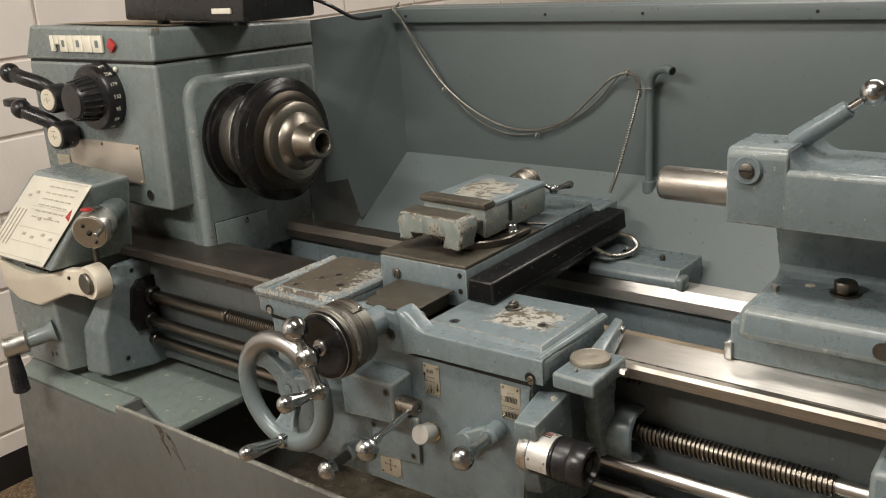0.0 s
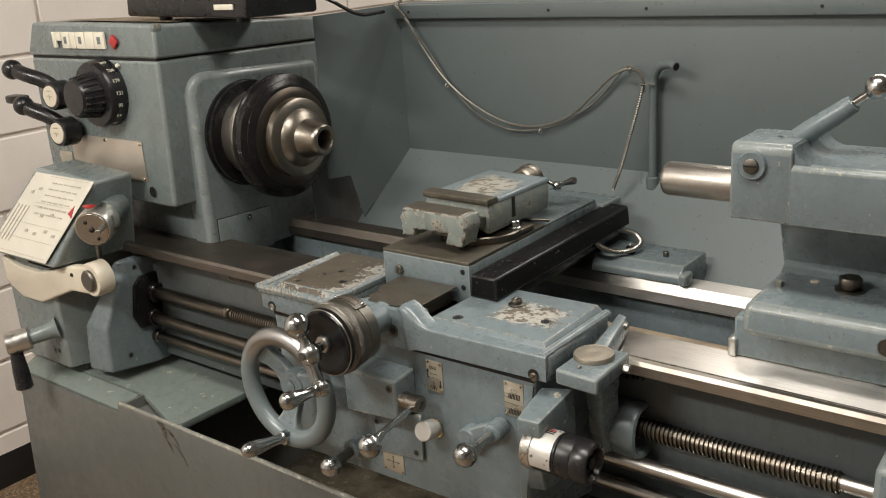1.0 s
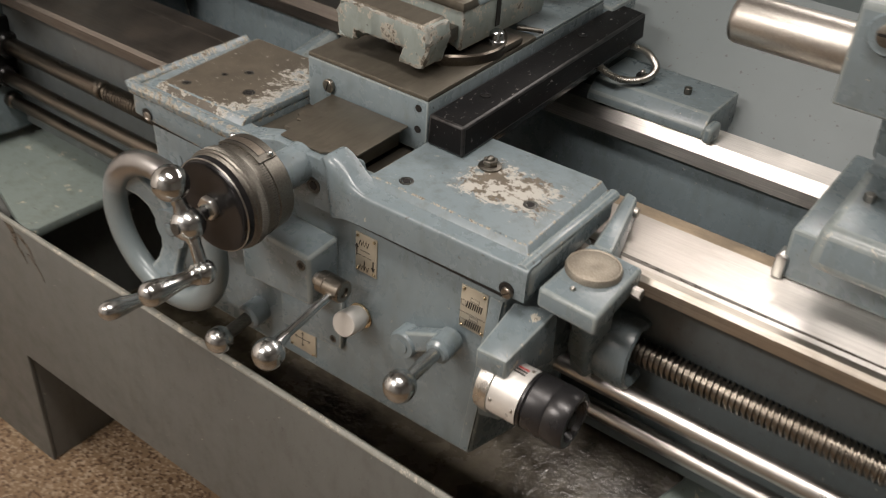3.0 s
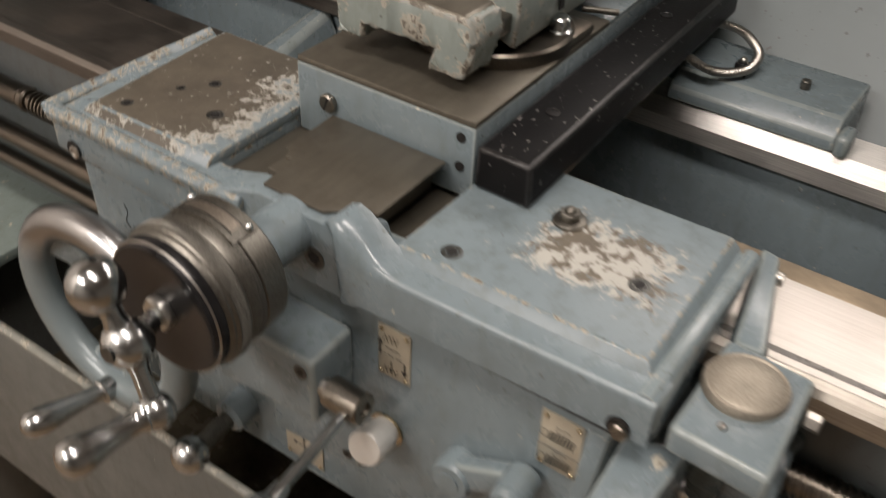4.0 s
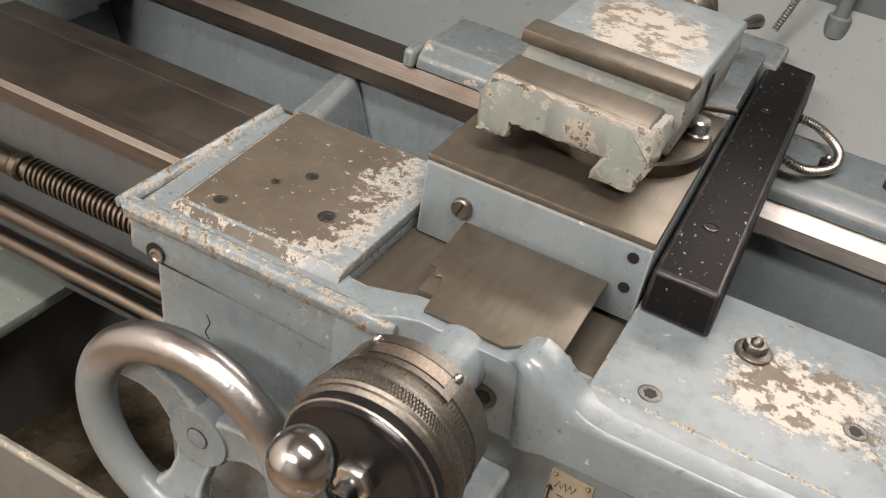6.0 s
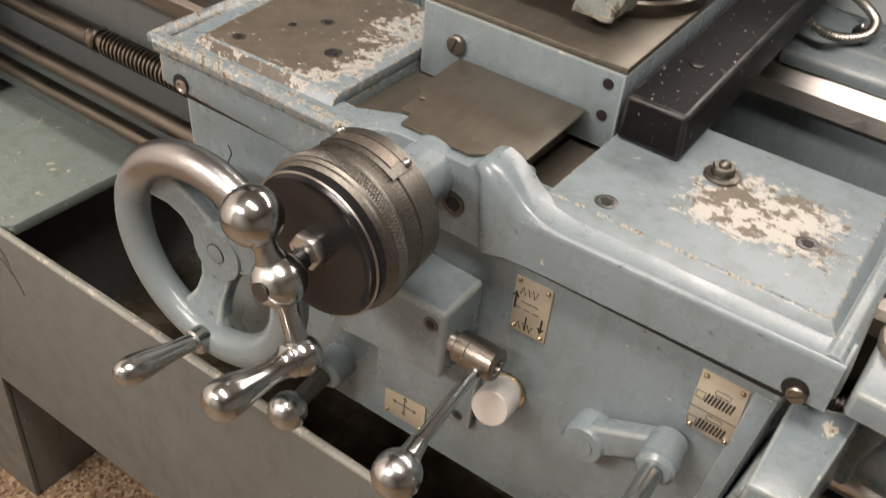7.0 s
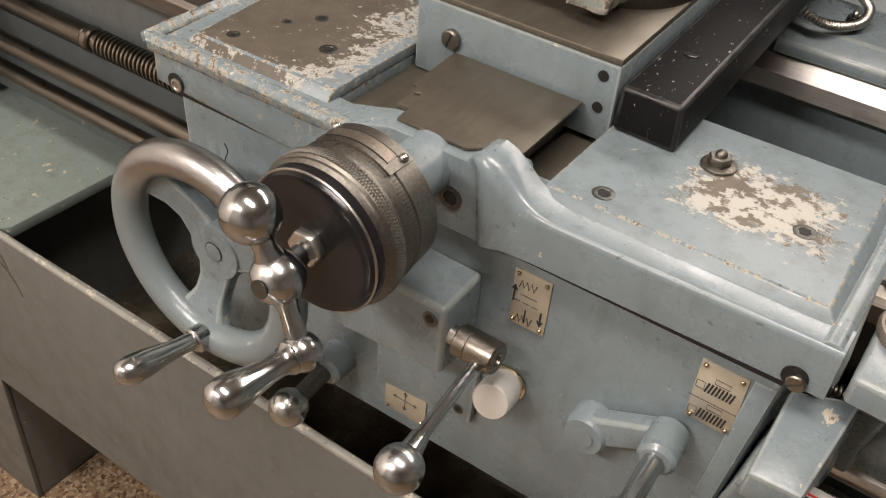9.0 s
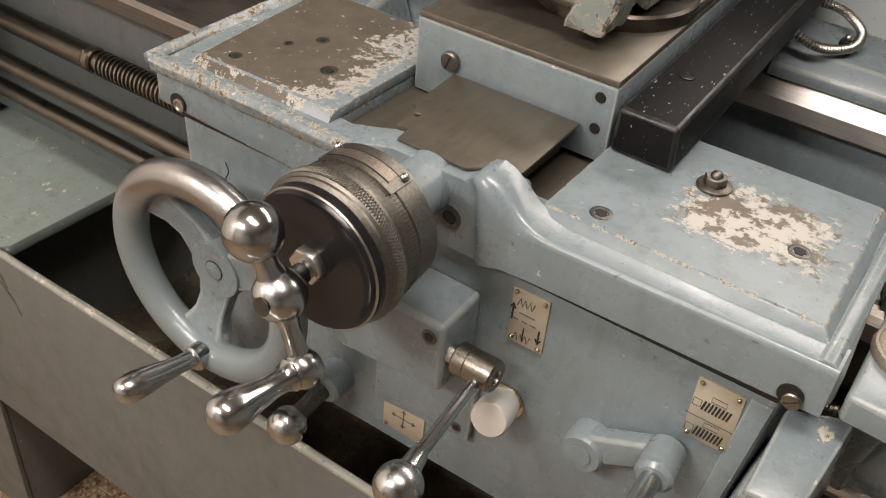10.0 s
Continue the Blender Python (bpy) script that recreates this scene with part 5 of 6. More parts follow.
part("slot_floor", box(-0.134, -0.016, 0.067, 0.087, 1.047, 1.062, 0.001), M_DARKROD, cr)
part("rear_block", prism([(-0.138, 1.031), (-0.100, 1.047), (-0.053, 1.047), (-0.014, 1.031), (-0.010, 1.060), (-0.012, 1.080), (-0.134, 1.082), (-0.141, 1.060)], "y", 0.088, 0.262, 0.003, 2), M_BATTERED, cr)
part("slot_lip", frustum([(-0.140, 0.085, 1.0805), (-0.010, 0.085, 1.0785), (-0.010, 0.116, 1.0785), (-0.140, 0.116, 1.0805)], [(-0.140, 0.085, 1.091), (-0.010, 0.085, 1.089), (-0.010, 0.112, 1.089), (-0.140, 0.112, 1.091)], 0.002), M_PLATE, cr, "raised bare steel slot lip")
part("top_pad", frustum([(-0.136, 0.118, 1.0795), (-0.010, 0.118, 1.0775), (-0.010, 0.266, 1.0775), (-0.136, 0.266, 1.0795)], [(-0.134, 0.118, 1.0865), (-0.012, 0.118, 1.0845), (-0.012, 0.264, 1.0845), (-0.134, 0.264, 1.0865)], 0.002), M_TOPPAD, cr, "chipped painted top")
part("side_slit", box(-0.0098, -0.0088, 0.150, 0.158, 1.045, 1.078, 0), M_HOLE, cr)
part("feed_dial", turned([(0, 0.020), (0.004, 0.0235), (0.022, 0.0235), (0.024, 0.026), (0.034, 0.026), (0.036, 0.022), (0.036, 0)], (-0.068, 0.262, 1.070), (-0.066, 1, 1.070), 36), M_SPIN, cr, "turned steel micrometer dial")
ch = part("crank", merge(rod((-0.067, 0.298, 1.070), (-0.067, 0.315, 1.070), 0.007, 14), rod((-0.067, 0.312, 1.070), (-0.030, 0.318, 1.055), 0.0035, 12), ball((-0.030, 0.318, 1.055), 0.0085, 16, 12)), M_CHROME, cr, "chrome crank arm")
part("grip", handle((-0.028, 0.322, 1.056), (-0.010, 0.352, 1.060), 0.007), M_CHROME, ch)
part("stud", rod((-0.02, 0.215, 1.022), (0.008, 0.232, 1.020), 0.003, 10), M_DIAL, cr)

# ---- apron ----
AY = -0.110
ap = thing("apron", (-0.06, -0.05, 0.67), "blue-grey cast apron below the carriage with tags and controls", "apron")
part("body", frustum([(-0.300, AY, 0.672), (0.172, AY, 0.682), (0.205, 0.02, 0.682), (-0.300, 0.02, 0.672)],
                     [(-0.313, AY, 0.921), (0.196, AY, 0.921), (0.215, 0.02, 0.921), (-0.313, 0.02, 0.921)], 0.005, 3), M_PAINT, ap)
part("seam_plate", frustum([(0.160, AY - 0.0015, 0.690), (0.1715, AY - 0.0015, 0.690), (0.1715, AY + 0.01, 0.690), (0.160, AY + 0.01, 0.690)],
                           [(0.1795, AY - 0.0015, 0.906), (0.1935, AY - 0.0015, 0.906), (0.1935, AY + 0.01, 0.906), (0.1795, AY + 0.01, 0.906)], 0.001), M_PAINT, ap)
part("gear_box", frustum([(-0.118, -0.154, 0.808), (-0.016, -0.154, 0.816), (-0.014, AY, 0.816), (-0.122, AY, 0.808)],
                         [(-0.118, -0.155, 0.880), (-0.016, -0.155, 0.879), (-0.014, AY, 0.885), (-0.122, AY, 0.886)], 0.004, 3), M_PAINT, ap, "square gear box with a chipped corner")
socket_screw(ap, (-0.027, -0.1551, 0.866), (0, -1, 0), 0.0062)
part("lower_plate", frustum([(-0.100, -0.117, 0.725), (-0.006, -0.117, 0.735), (-0.006, AY, 0.735), (-0.100, AY, 0.725)],
                            [(-0.100, -0.117, 0.800), (-0.004, -0.117, 0.812), (-0.004, AY, 0.812), (-0.100, AY, 0.800)], 0.003), M_PAINT, ap)
for x, z in ((-0.095, 0.778), (-0.018, 0.746)):
    socket_screw(ap, (x, -0.1172, z), (0, -1, 0), 0.0048)
# shadow gap between saddle and apron painted in as a black strip
part("joint", box(-0.311, 0.194, AY - 0.0008, AY + 0.002, 0.9115, 0.9225, 0), M_HOLE, ap, "black strip painted as shade in the joint under the saddle")
part("crack", tube([(-0.265, AY - 0.0003, 0.885), (-0.262, AY - 0.0003, 0.878), (-0.266, AY - 0.0003, 0.868), (-0.262, AY - 0.0003, 0.862)], 0.0004, 5, 4), M_HOLE, ap)


def tag_plate(x0, x1, z0, z1):
    tp = part("tag", box(x0, x1, AY - 0.0015, AY + 0.0005, z0, z1, 0.0006), M_TAG, ap, "etched cream control tag")
    for x in (x0 + 0.0035, x1 - 0.0035):
        for z in (z0 + 0.0035, z1 - 0.0035):
            part("pin", ball((x, AY - 0.0018, z), 0.0019, 10, 8), M_BRASS, tp)
    return tp


def ink(tp, pts, w=0.0009):
    """An etched black stroke along points on the apron face."""
    return part("etched_stroke", tube([(x, AY - 0.0016, z) for x, z in pts], w / 2, 6, 1), M_INK, tp)


tp = tag_plate(0.0100, 0.0390, 0.8560, 0.9045)
ink(tp, [(0.015 + k * 0.0019, 0.8965 if k % 2 else 0.890) for k in range(8)])
ink(tp, [(0.015 + k * 0.0019, 0.8655 if k % 2 else 0.859) for k in range(8)])
for x, z0, z1 in ((0.012, 0.876, 0.890), (0.0345, 0.864, 0.876)):
    ink(tp, [(x, z0), (x, z1)], 0.0016)
    tipz = z1 if x < 0.02 else z0
    back = tipz - 0.004 if x < 0.02 else tipz + 0.004
    ink(tp, [(x - 0.002, back), (x, tipz), (x + 0.002, back)], 0.0014)
ink(tp, [(0.017, 0.884), (0.030, 0.884)], 0.0007)
for x in (0.0125, 0.0195, 0.0265):
    ink(tp, [(x, 0.8775), (x + 0.005, 0.8775)], 0.0007)
ink(tp, [(0.0225, 0.872), (0.0225, 0.860)], 0.0011)
tp = tag_plate(0.1460, 0.177, 0.8530, 0.9045)
for z in (0.884, 0.861):
    for k in range(8):
        ink(tp, [(0.1535 + k * 0.0024, z - 0.004), (0.155 + k * 0.0024, z + 0.004)], 0.0015)
    for a, b, c, d in ((0.147, 0.1525, z - 0.003, z + 0.003), (0.158, 0.168, z + 0.0055, z + 0.0095)):
        ink(tp, [(a, c), (b, c), (b, d), (a, d), (a, c)], 0.0005)
ink(tp, [(0.1445, 0.8725), (0.1765, 0.8725)], 0.0006)
tp = tag_plate(-0.093, -0.051, 0.6935, 0.7325)
ink(tp, [(-0.084, 0.712), (-0.060, 0.712)], 0.0009)
ink(tp, [(-0.072, 0.701), (-0.072, 0.722)], 0.0009)
for x, z, dx, dz in ((-0.084, 0.712, 0.003, 0.002), (-0.060, 0.712, -0.003, 0.002)):
    ink(tp, [(x + dx, z + dz), (x, z), (x + dx, z - dz)], 0.0009)
for x, z, dz in ((-0.072, 0.701, 0.003), (-0.072, 0.722, -0.003)):
    ink(tp, [(x - 0.002, z + dz), (x, z), (x + 0.002, z + dz)], 0.0009)
ink(tp, [(-0.080 + k * 0.0018, 0.7285 if k % 2 else 0.7255) for k in range(9)], 0.0006)

# carriage handwheel
HW = Vector((-0.229, -0.172, 0.824))
hw = thing("carriage_handwheel", HW, "blue-grey cast handwheel with part-bright rim and chrome handle", "handwheel")
m_hw, nt_hw, b_hw = nodes_of("rim_bright_top")
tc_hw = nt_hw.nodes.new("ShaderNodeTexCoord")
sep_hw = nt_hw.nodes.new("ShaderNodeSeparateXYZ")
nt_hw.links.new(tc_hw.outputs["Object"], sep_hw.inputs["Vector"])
# rim colour goes from paint to bright metal with height
rim_top = ramp(nt_hw, math_node(nt_hw, "ADD", sep_hw.outputs["Z"], math_node(nt_hw, "MULTIPLY", noise_out(nt_hw, 40, 5, 0.7), 0.03)), 0.04, 0.075)
nt_hw.links.new(mixed(nt_hw, rim_top, (0.168, 0.204, 0.212), (0.40, 0.405, 0.405)), b_hw.inputs["Base Color"])
nt_hw.links.new(ramp(nt_hw, rim_top, 0.0, 1.0, 0.10, 1.0), b_hw.inputs["Metallic"])
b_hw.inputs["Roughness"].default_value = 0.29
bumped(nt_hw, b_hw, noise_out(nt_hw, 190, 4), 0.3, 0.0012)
RIM_R = 0.0865
HC = HW + Vector((0, 0.016, 0))
part("rim", ring_torus(HW, (0, -1, 0), RIM_R, 0.0152, 0.0140, 72, 18), m_hw, hw, "thick rim, bright metal along the top")
part("hub", turned([(0, 0.022), (0.010, 0.026), (0.025, 0.027), (0.028, 0.025), (0.028, 0)], HC + Vector((0, 0.020, 0)), HC + Vector((0, -1, 0)), 32), M_PAINT, hw)
for a in (138, 258, 18):
    d = Vector((math.cos(radians(a)), 0, math.sin(radians(a))))
    sv = Vector((-d.z, 0, d.x))
    left, right = [], []
    for q, wide, back in ((0.0, 0.020, 0.0), (0.25, 0.0175, 0.0), (0.45, 0.0145, 0.05), (0.62, 0.0150, 0.25), (0.78, 0.0200, 0.55), (0.92, 0.031, 0.9)):
        c = HC + (HW - HC) * back + d * (q * RIM_R)
        left.append(c + sv * wide)
        right.append(c - sv * wide)
    web = left + right[::-1]
    part("spoke", frustum([p + Vector((0, 0.009, 0)) for p in web], [p + Vector((0, -0.007, 0)) for p in web], 0.004, 3), M_PAINT, hw)
part("screw_seam", turned([(0, 0.0092), (0.0006, 0.0092)], HC + Vector((0, -0.0078, 0)), HC + Vector((0, -1, 0)), 24), M_HOLE, hw)
part("centre_screw", turned([(0, 0.0083), (0.001, 0.0083), (0.0014, 0.0075), (0.0014, 0.0)], HC + Vector((0, -0.0078, 0)), HC + Vector((0, -1, 0)), 24), M_PAINT, hw)
part("shaft", rod(HW + Vector((0, 0.02, 0)), HW + Vector((0, 0.064, 0)), 0.019, 24), M_PAINT, hw)
gb = HW + Vector((-0.004, -0.008, -0.082))
part("handle", handle(gb, gb + Vector((-0.014, -0.082, 0.006)), 0.0125), M_CHROME, hw, "shiny chrome handle")
part("nut", rod(gb + Vector((0, 0.002, 0)), gb + Vector((-0.001, -0.012, 0)), 0.0115, 20), M_CHROME, hw)

# cross feed dial and ball crank
CX, CZ = -0.067, 0.958
cf = thing("cross_feed_dial", (CX, -0.12, CZ), "turned steel cross feed micrometer dial with knurled ring", "micrometer dial")


def along(y0):
    return (CX, y0, CZ), (CX, -2, CZ)


part("neck", turned([(0, 0.0225), (0.008, 0.0212), (0.066, 0.0205)], (CX, -0.108, CZ - 0.003), (CX, -2, CZ - 0.003), 40), M_PAINT, cf, "painted bearing neck")
part("sleeve", turned([(0, 0.045), (0.003, 0.048), (0.021, 0.0492), (0.022, 0.048)], *along(-0.166), 64), M_DIAL, cf, "plain steel sleeve with zero mark")
part("graduated_ring", turned([(0, 0.0485), (0.001, 0.0495), (0.013, 0.0495), (0.0145, 0.0485)], *along(-0.1885), 64), M_DIAL, cf)
kn = part("knurled_ring", turned([(0, 0.050), (0.002, 0.052), (0.0125, 0.052), (0.014, 0.0505), (0.016, 0.0505), (0.019, 0.048)], *along(-0.203), 64), M_DIAL, cf, "cross knurled grip ring")
knurl = []
for k in range(150):
    a = k * math.tau / 150
    for sgn in (-1, 1):
        a2 = a + sgn * 0.07
        knurl.append(rod((CX + 0.0521 * math.cos(a), -0.2065, CZ + 0.0521 * math.sin(a)), (CX + 0.0521 * math.cos(a2), -0.2145, CZ + 0.0521 * math.sin(a2)), 0.00045, 4))
tagged(part("knurl", merge(*knurl), M_DIAL, cf), kind="stuff")
part("face", turned([(0, 0.049), (0.006, 0.0485), (0.010, 0.046), (0.0105, 0.042), (0.009, 0.036), (0.0095, 0.0)], *along(-0.222), 64), M_FACE, cf, "glossy black dial face")
part("face_rim", turned([(0, 0.0482), (0.001, 0.0488), (0.002, 0.0482)], *along(-0.2275), 64), M_STEEL, cf, "bright turned edge")
ticks = []
for k in range(125):
    a = k * math.tau / 125
    ln = 0.0075 if k % 5 == 0 else 0.0045
    ticks.append(rod((CX + 0.0496 * math.cos(a), -0.1895, CZ + 0.0496 * math.sin(a)), (CX + 0.0496 * math.cos(a), -0.1895 - ln, CZ + 0.0496 * math.sin(a)), 0.00025, 4))
tagged(part("graduation", merge(*ticks), M_HOLE, cf), kind="stuff")


def arc_band(y0, y1, r, a0, a1, thick, n=14):
    pts_low, pts = [], []
    for k in range(n + 1):
        a = radians(a0 + (a1 - a0) * k / n)
        pts.append((CX + r * math.cos(a), CZ + r * math.sin(a)))
        pts_low.append((CX + (r - thick) * math.cos(a), CZ + (r - thick) * math.sin(a)))
    return prism(pts + pts_low[::-1], "y", y0, y1, 0)


part("vernier_strap", arc_band(-0.1935, -0.171, 0.0515, 56, 122, 0.003), M_DIAL, cf, "raised index strap with two screws")
part("index_band", arc_band(-0.1885, -0.1795, 0.0518, 64, 116, 0.001), M_BAND, cf)
part("strap_slot", merge(arc_band(-0.1892, -0.1885, 0.0519, 63, 117, 0.001), arc_band(-0.1795, -0.1788, 0.0519, 63, 117, 0.001)), M_HOLE, cf)
for a in (60, 119):
    part("screw", ball((CX + 0.0515 * math.cos(radians(a)), -0.1765, CZ + 0.0515 * math.sin(radians(a))), 0.0032, 12, 8), M_CHROME, cf)
crank = thing("ball_crank", (CX, -0.25, CZ), "chromed ball crank with a balance ball and turned handle", "crank")
HB = Vector((CX + 0.003, -0.262, CZ - 0.003))
part("hex_nut", hexagon((CX, -0.2285, CZ), (CX, -0.238, CZ), 0.0125), M_ALU, crank)
part("stem", rod((CX, -0.232, CZ), (HB.x, -0.256, HB.z), 0.007, 16), M_CHROME, crank)
part("hub_ball", ball(HB, 0.0165), M_CHROME, crank)
part("hub_bore", turned([(0, 0.006), (0.0006, 0.006)], HB + Vector((0.001, -0.0161, 0.002)), HB + Vector((0, -1, 0.1)), 16), M_SOCKET, crank)
UP = Vector((-0.38, -0.06, 0.92)).normalized()
BB = HB + UP * 0.042
part("balance_ball", ball(BB, 0.0178), M_CHROME, crank)
part("arm", merge(turned([(0, 0.010), (0.010, 0.007), (0.022, 0.0075), (0.030, 0.010)], HB + UP * 0.010, BB, 20)), M_CHROME, crank)
DN = Vector((0.44, -0.10, -0.89)).normalized()
EB = HB + DN * 0.048
part("arm", merge(turned([(0, 0.0085), (0.010, 0.006), (0.028, 0.0065)], HB + DN * 0.010, EB, 20)), M_CHROME, crank)
part("end_ball", ball(EB, 0.0125), M_CHROME, crank)
part("handle", handle(EB + Vector((-0.002, -0.006, 0)), EB + Vector((-0.010, -0.066, 0.002)), 0.0125), M_CHROME, crank, "turned chrome handle")
part("stop_nut", hexagon((-0.128, -0.118, 0.900), (-0.128, -0.140, 0.900), 0.011), M_STEEL, crank)

# apron levers and knob
lv = thing("feed_lever", (0.0, -0.13, 0.83), "steel feed lever with a chrome ball on the apron", "lever")
part("neck", rod((-0.020, -0.143, 0.849), (-0.008, -0.1435, 0.849), 0.0075, 20), M_STEEL, lv)
part("barrel", turned([(0, 0.0115), (0.001, 0.0125), (0.010, 0.0125), (0.0105, 0.0121), (0.011, 0.0125), (0.031, 0.0125), (0.0325, 0.011), (0.0325, 0.006), (0.030, 0.0055)], (-0.009, -0.1435, 0.849), (1, -0.16, 0.86), 32), M_SPIN, lv, "turned steel pivot barrel")
part("rod", rod((0.012, -0.150, 0.846), (0.0162, -0.228, 0.838), 0.0048, 16), M_CHROME, lv)
part("collar", turned([(0, 0.0062), (0.010, 0.0075), (0.018, 0.010)], (0.0155, -0.222, 0.8385), (0.018, -0.247, 0.833), 20), M_CHROME, lv)
part("ball", ball((0.018, -0.248, 0.8325), 0.0165), M_CHROME, lv)
kb = thing("push_knob", (0.014, -0.12, 0.79), "bright turned aluminium push knob on the apron", "knob")
part("knob", turned([(0, 0.012), (0.010, 0.0125), (0.012, 0.0145), (0.034, 0.0148), (0.036, 0.0135), (0.0365, 0)], (0.018, AY, 0.796), (0.023, AY - 0.04, 0.808), 36), M_PALE, kb)
part("shadow_ring", turned([(0, 0.0155), (0.0015, 0.0155)], (0.018, AY - 0.0005, 0.796), (0.018, -1, 0.796), 30), M_BRASS, kb)
l2 = thing("half_nut_lever", (0.095, -0.12, 0.815), "blue-grey cast half-nut lever with chrome rod and ball", "lever")
part("hub", turned([(0, 0.0165), (0.018, 0.0165), (0.021, 0.0145), (0.0215, 0)], (0.090, AY, 0.806), (0.090, -1, 0.808), 32), M_PAINT, l2)
part("hub_pin", turned([(0, 0.0082), (0.0008, 0.0082)], (0.090, AY - 0.0216, 0.8062), (0.090, -1, 0.808), 24), M_PAINT, l2)
part("arm", frustum([(0.088, AY - 0.003, 0.793), (0.140, AY - 0.003, 0.824), (0.142, AY - 0.003, 0.848), (0.088, AY - 0.003, 0.821)],
                    [(0.088, AY - 0.018, 0.793), (0.140, AY - 0.018, 0.824), (0.142, AY - 0.018, 0.848), (0.088, AY - 0.018, 0.821)], 0.003, 3), M_PAINT, l2)
part("boss", rod((0.142, AY - 0.004, 0.837), (0.145, AY - 0.036, 0.837), 0.0135, 28, 0.003), M_PAINT, l2)
part("rod", rod((0.144, AY - 0.034, 0.837), (0.146, -0.192, 0.836), 0.0072, 20), M_CHROME, l2)
part("ball", ball((0.146, -0.203, 0.836), 0.0165), M_CHROME, l2)
l3 = thing("reverse_lever", (-0.14, -0.11, 0.71), "cast lever with a chrome ball low on the apron", "lever")
part("boss", rod((-0.142, AY + 0.004, 0.722), (-0.142, AY - 0.024, 0.720), 0.016, 28, 0.003), M_PAINT, l3)
part("rod", rod((-0.142, AY - 0.020, 0.720), (-0.140, -0.172, 0.717), 0.008, 18), M_DIAL, l3)
part("ball", ball((-0.140, -0.180, 0.717), 0.0165), M_CHROME, l3)

# carriage stop with its dial
st = thing("carriage_stop", (0.22, -0.12, 0.85), "blue-grey stop block with a black and silver dial drum", "carriage stop")
part("block", frustum([(0.198, -0.158, 0.861), (0.230, -0.156, 0.861), (0.240, -0.080, 0.835), (0.198, -0.090, 0.835)],
                      [(0.199, -0.160, 0.884), (0.231, -0.158, 0.884), (0.238, -0.082, 0.903), (0.199, -0.100, 0.903)], 0.0025), M_CHIPPED, st)
part("stay", frustum([(0.175, -0.108, 0.745), (0.20, -0.100, 0.745), (0.205, -0.06, 0.745), (0.18, -0.06, 0.745)], [(0.194, -0.135, 0.850), (0.205, -0.135, 0.850), (0.225, -0.07, 0.850), (0.195, -0.07, 0.850)], 0.003), M_PAINT, st)
SA, SB = (0.208, -0.138, 0.836), (1.208, -0.112, 0.832)
part("flange", turned([(-0.004, 0.029), (0.004, 0.0305), (0.010, 0.0305), (0.011, 0.029)], SA, SB, 44), M_ALU, st, "silver flange ring")
part("scale_drum", turned([(0.010, 0.0275), (0.012, 0.0285), (0.045, 0.0285), (0.046, 0.0275)], SA, SB, 48), M_BLACK, st, "black drum body")
label_pts, label_low = [], []
for k in range(15):
    a = radians(62 + 140 * k / 14)
    label_pts.append((SA[1] + 0.0295 * math.cos(a), SA[2] + 0.0295 * math.sin(a)))
    label_low.append((SA[1] + 0.0280 * math.cos(a), SA[2] + 0.0280 * math.sin(a)))
lb = part("label_plate", prism(label_pts + label_low[::-1], "x", SA[0] + 0.012, SA[0] + 0.043, 0), M_PALE, st, "wrapped silver label plate with pins")
for u, a in ((0.016, 80), (0.016, 170), (0.039, 80), (0.039, 170)):
    part("pin", ball((SA[0] + u, SA[1] + 0.0297 * math.cos(radians(a)), SA[2] + 0.0297 * math.sin(radians(a))), 0.0018, 8, 6), M_STEEL, lb)
for k, m in ((0, M_RED), (1, M_INK), (2, M_INK)):
    a = radians(84 + 7 * k)
    part("print_bar", rod((SA[0] + 0.020, SA[1] + 0.0294 * math.cos(a), SA[2] + 0.0294 * math.sin(a)), (SA[0] + 0.036, SA[1] + 0.0294 * math.cos(a), SA[2] + 0.0294 * math.sin(a)), 0.0010, 6), m, lb)
part("black_drum", turned([(0.0462, 0.0275), (0.048, 0.0290), (0.066, 0.0290), (0.068, 0.0280), (0.070, 0.0290), (0.086, 0.0285), (0.090, 0.0265), (0.090, 0.021), (0.082, 0.018)], SA, SB, 48), M_BLACK, st, "black grip drum with recessed end")
part("end_screw", turned([(0.0815, 0.009), (0.087, 0.009), (0.088, 0.007), (0.088, 0)], SA, SB, 6), M_HOLE, st)

# ---- tailstock ----
TY = 0.06
ts = thing("tailstock", (0.5, 0.13, 0.91), "blue-grey cast tailstock clamped on the bed", "tailstock")
part("sole", box(0.380, 0.68, 0.100, 0.300, 0.9115, 0.968, 0.004), M_PAINT, ts)
part("sole_pad", box(0.374, 0.386, 0.094, 0.118, 0.9118, 0.938, 0.003), M_ALU, ts)
part("foot", frustum([(0.412, 0.036, 0.972), (0.690, 0.036, 0.972), (0.690, 0.31, 0.972), (0.412, 0.31, 0.972)],
                     [(0.414, 0.044, 1.014), (0.690, 0.044, 1.014), (0.690, 0.31, 1.020), (0.414, 0.31, 1.020)], 0.010, 4), M_PAINT, ts)
part("neck", frustum([(0.410, 0.190, 1.014), (0.690, 0.190, 1.014), (0.690, 0.27, 1.014), (0.410, 0.27, 1.014)],
                     [(0.412, 0.150, 1.1165), (0.690, 0.150, 1.1165), (0.690, 0.19, 1.1165), (0.412, 0.19, 1.1165)], 0.012, 4), M_CAST, ts)
part("body_fillet", prism([(0.460, 1.192), (0.460, 1.2155), (0.464, 1.2050), (0.470, 1.1975), (0.482, 1.1922)], "y", 0.063, 0.190, 0), M_PAINT, ts, "rounded inner corner behind the clamp head")
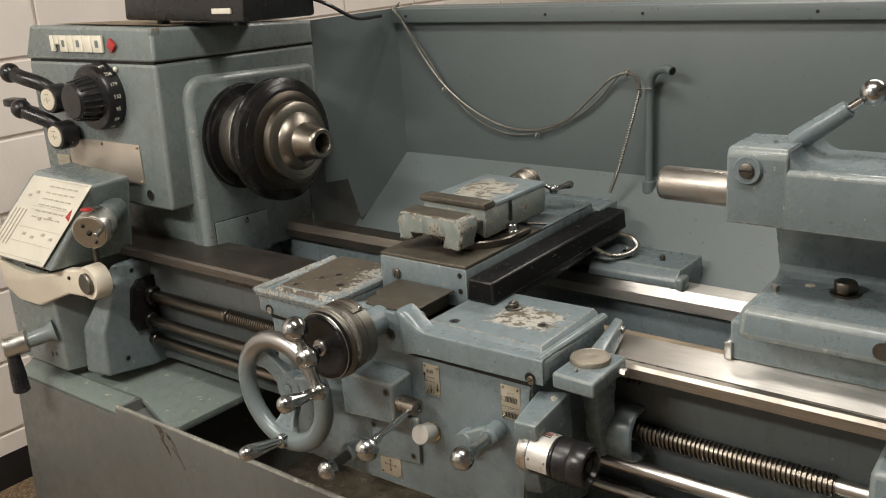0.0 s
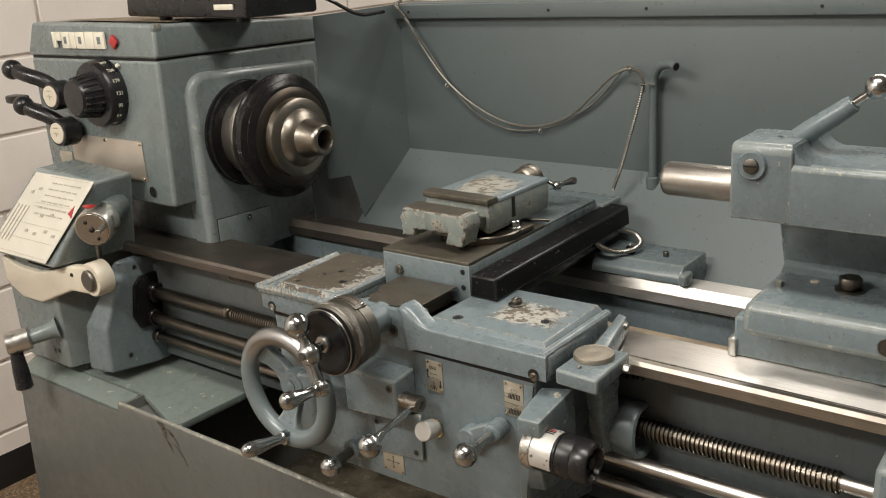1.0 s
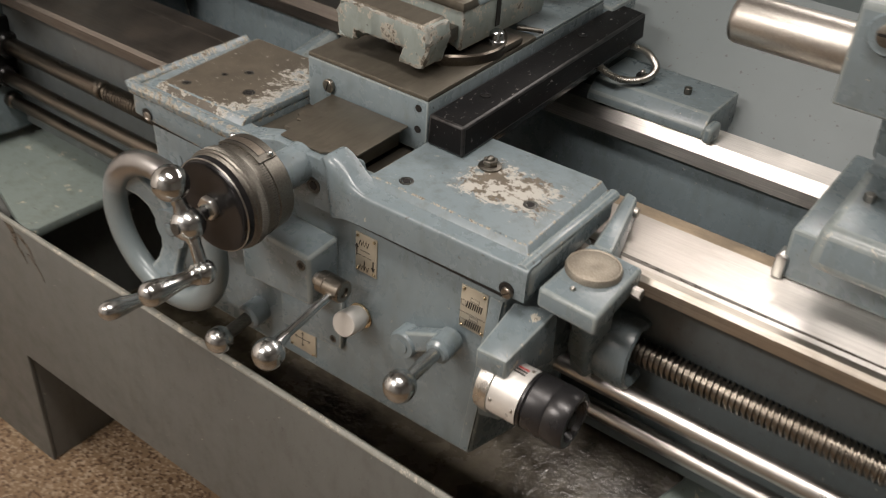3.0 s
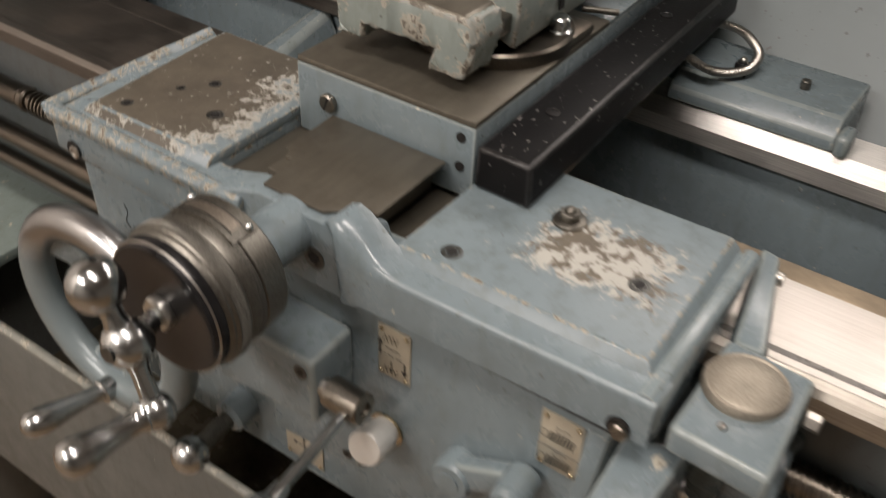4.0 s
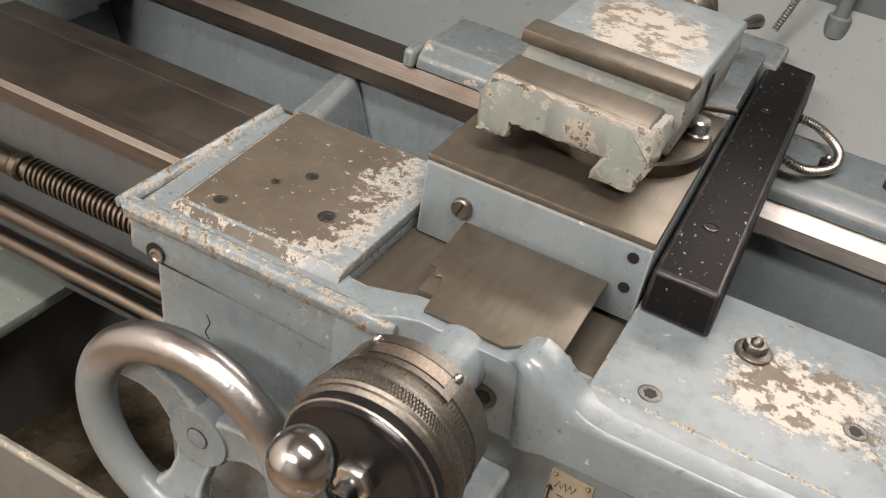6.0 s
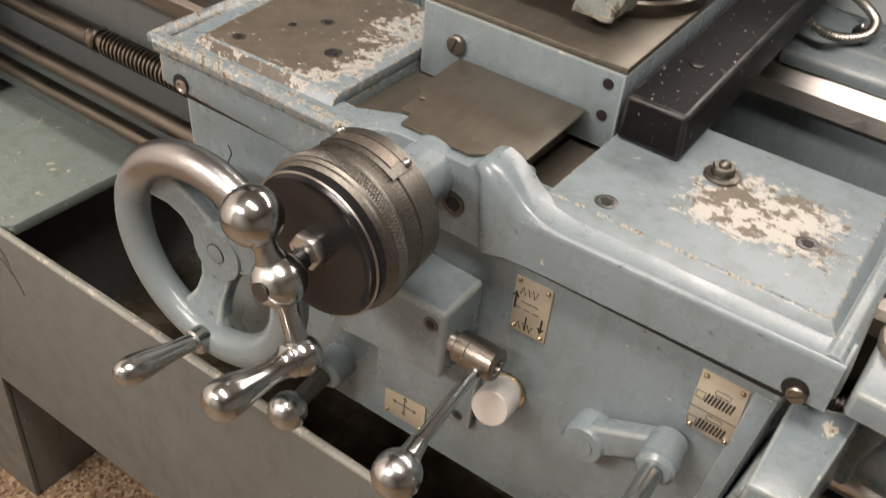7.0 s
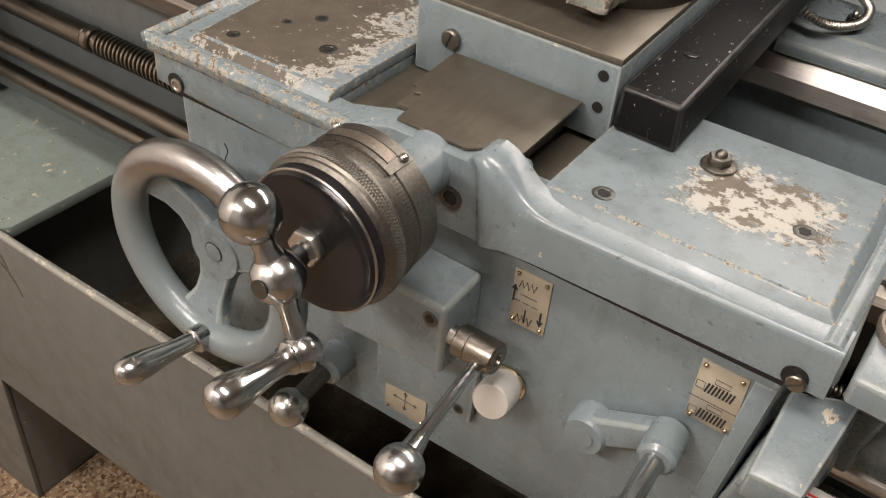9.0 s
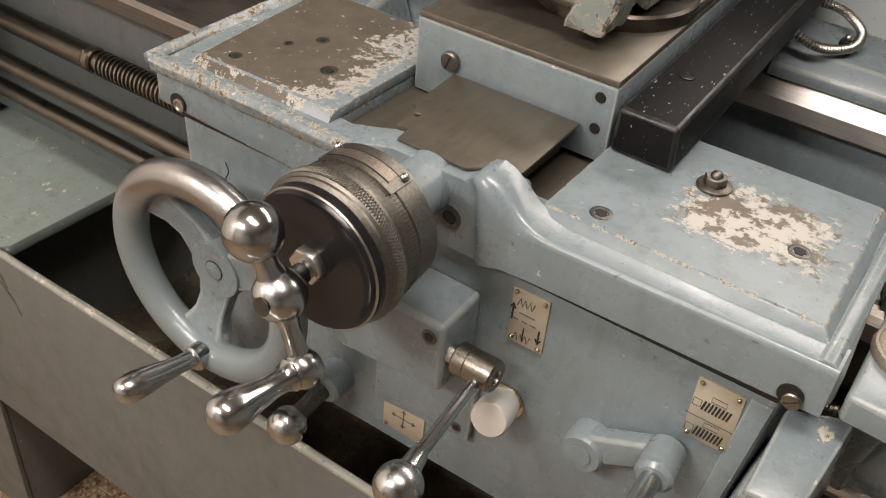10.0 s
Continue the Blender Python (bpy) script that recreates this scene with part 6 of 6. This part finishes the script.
part("neck_fillet", prism([(0.165, 1.0165), (0.178, 1.021), (0.186, 1.032), (0.200, 1.032), (0.200, 1.0165)], "x", 0.416, 0.69, 0.002), M_CAST, ts)
part("barrel_body", prism([(0.0585, 1.1175), (0.0585, 1.186), (0.0605, 1.1905), (0.065, 1.1925), (0.19, 1.1925), (0.195, 1.188), (0.195, 1.1175)], "x", 0.450, 0.82, 0.002, 2), M_PAINT, ts)
part("clamp_head", prism([(0.058, 1.118), (0.058, 1.205), (0.0605, 1.211), (0.066, 1.2145), (0.148, 1.2155), (0.155, 1.21), (0.155, 1.118)], "x", 0.386, 0.462, 0.004, 3), M_PAINT, ts)
lk = part("lock_screw", turned([(0, 0.0175), (0.003, 0.018), (0.005, 0.0165), (0.0045, 0.0125), (0.0045, 0)], (0.414, 0.058, 1.188), (0.414, -1, 1.188), 32), M_PAINT, ts, "round recessed lock screw")
part("lock_head", turned([(0.004, 0.0095), (0.007, 0.0095), (0.008, 0.008), (0.008, 0)], (0.414, 0.058, 1.188), (0.414, -1, 1.188), 24), M_DIAL, lk)
part("slot", box(0.406, 0.422, 0.0492, 0.0502, 1.187, 1.1892, 0), M_HOLE, lk)
part("quill", turned([(0, 0.020), (0.0015, 0.022), (0.006, 0.0235), (0.13, 0.0235)], (0.269, 0.125, 1.143), (2, 0.125, 1.143), 44), M_STEEL, ts, "bright steel quill")
part("quill_bore", turned([(0, 0.012), (0.0005, 0.012)], (0.2687, 0.125, 1.143), (-2, 0.125, 1.143), 28), M_HOLE, ts)
big = part("clamp_bolt", turned([(0, 0.019), (0.003, 0.019)], (0.515, 0.140, 1.0160), (0.515, 0.140, 2), 28), M_DARKROD, ts, "brown hex clamp bolt on a washer")
part("hex_head", hexagon((0.515, 0.140, 1.0190), (0.515, 0.140, 1.0340), 0.0150), M_DARKROD, big)
part("set_screw", rod((0.434, 0.115, 1.0140), (0.434, 0.115, 1.0230), 0.0055, 6), M_STEEL, ts)
part("bare_spot", turned([(0, 0.0065), (0.0006, 0.006), (0.0006, 0)], (0.468, 0.150, 1.0165), (0.468, 0.150, 2), 12), M_CREAM, ts)
part("plug", turned([(0, 0.011), (0.002, 0.011), (0.002, 0.009), (0.001, 0.009)], (0.588, 0.037, 0.992), (0.588, -1, 0.992), 24), M_DIAL, ts)
part("oil_hole", turned([(0, 0.003), (0.0006, 0.003)], (0.432, 0.10, 1.2168), (0.432, 0.10, 2), 10), M_HOLE, ts)
tl = thing("quill_lock_lever", (0.45, 0.12, 1.21), "painted tailstock lock lever with chrome ball end", "lever")
part("sleeve", turned([(0, 0.013), (0.012, 0.0135), (0.075, 0.0115), (0.078, 0.010)], (0.448, 0.12, 1.212), (0.536, 0.12, 1.277), 24), M_PAINT, tl)
part("rod", rod((0.505, 0.12, 1.2540), (0.530, 0.12, 1.2725), 0.0055, 16), M_CHROME, tl)
part("ball", ball((0.537, 0.12, 1.278), 0.0158), M_CHROME, tl)

# ---- concrete blocks of the wall beside the headstock ----
blk = bpy.data.meshes.new("block")
bb = box(0, 0.010, 0, 0.393, 0, 0.1935, 0.003, 1)
bb.to_mesh(blk)
bb.free()
blk.materials.append(M_WALLPAINT)
wall_ob = bpy.data.objects["wall_west"]
for r in range(11):
    for c in range(9):
        ob = new("block", blk)
        ob.parent = wall_ob
        ob.matrix_basis = pose(room_x0 - 0.0061, -0.86 + (0.2 if r % 2 else 0.0) + c * 0.403, FLOOR + 0.165 + (r - 1) * 0.2035)
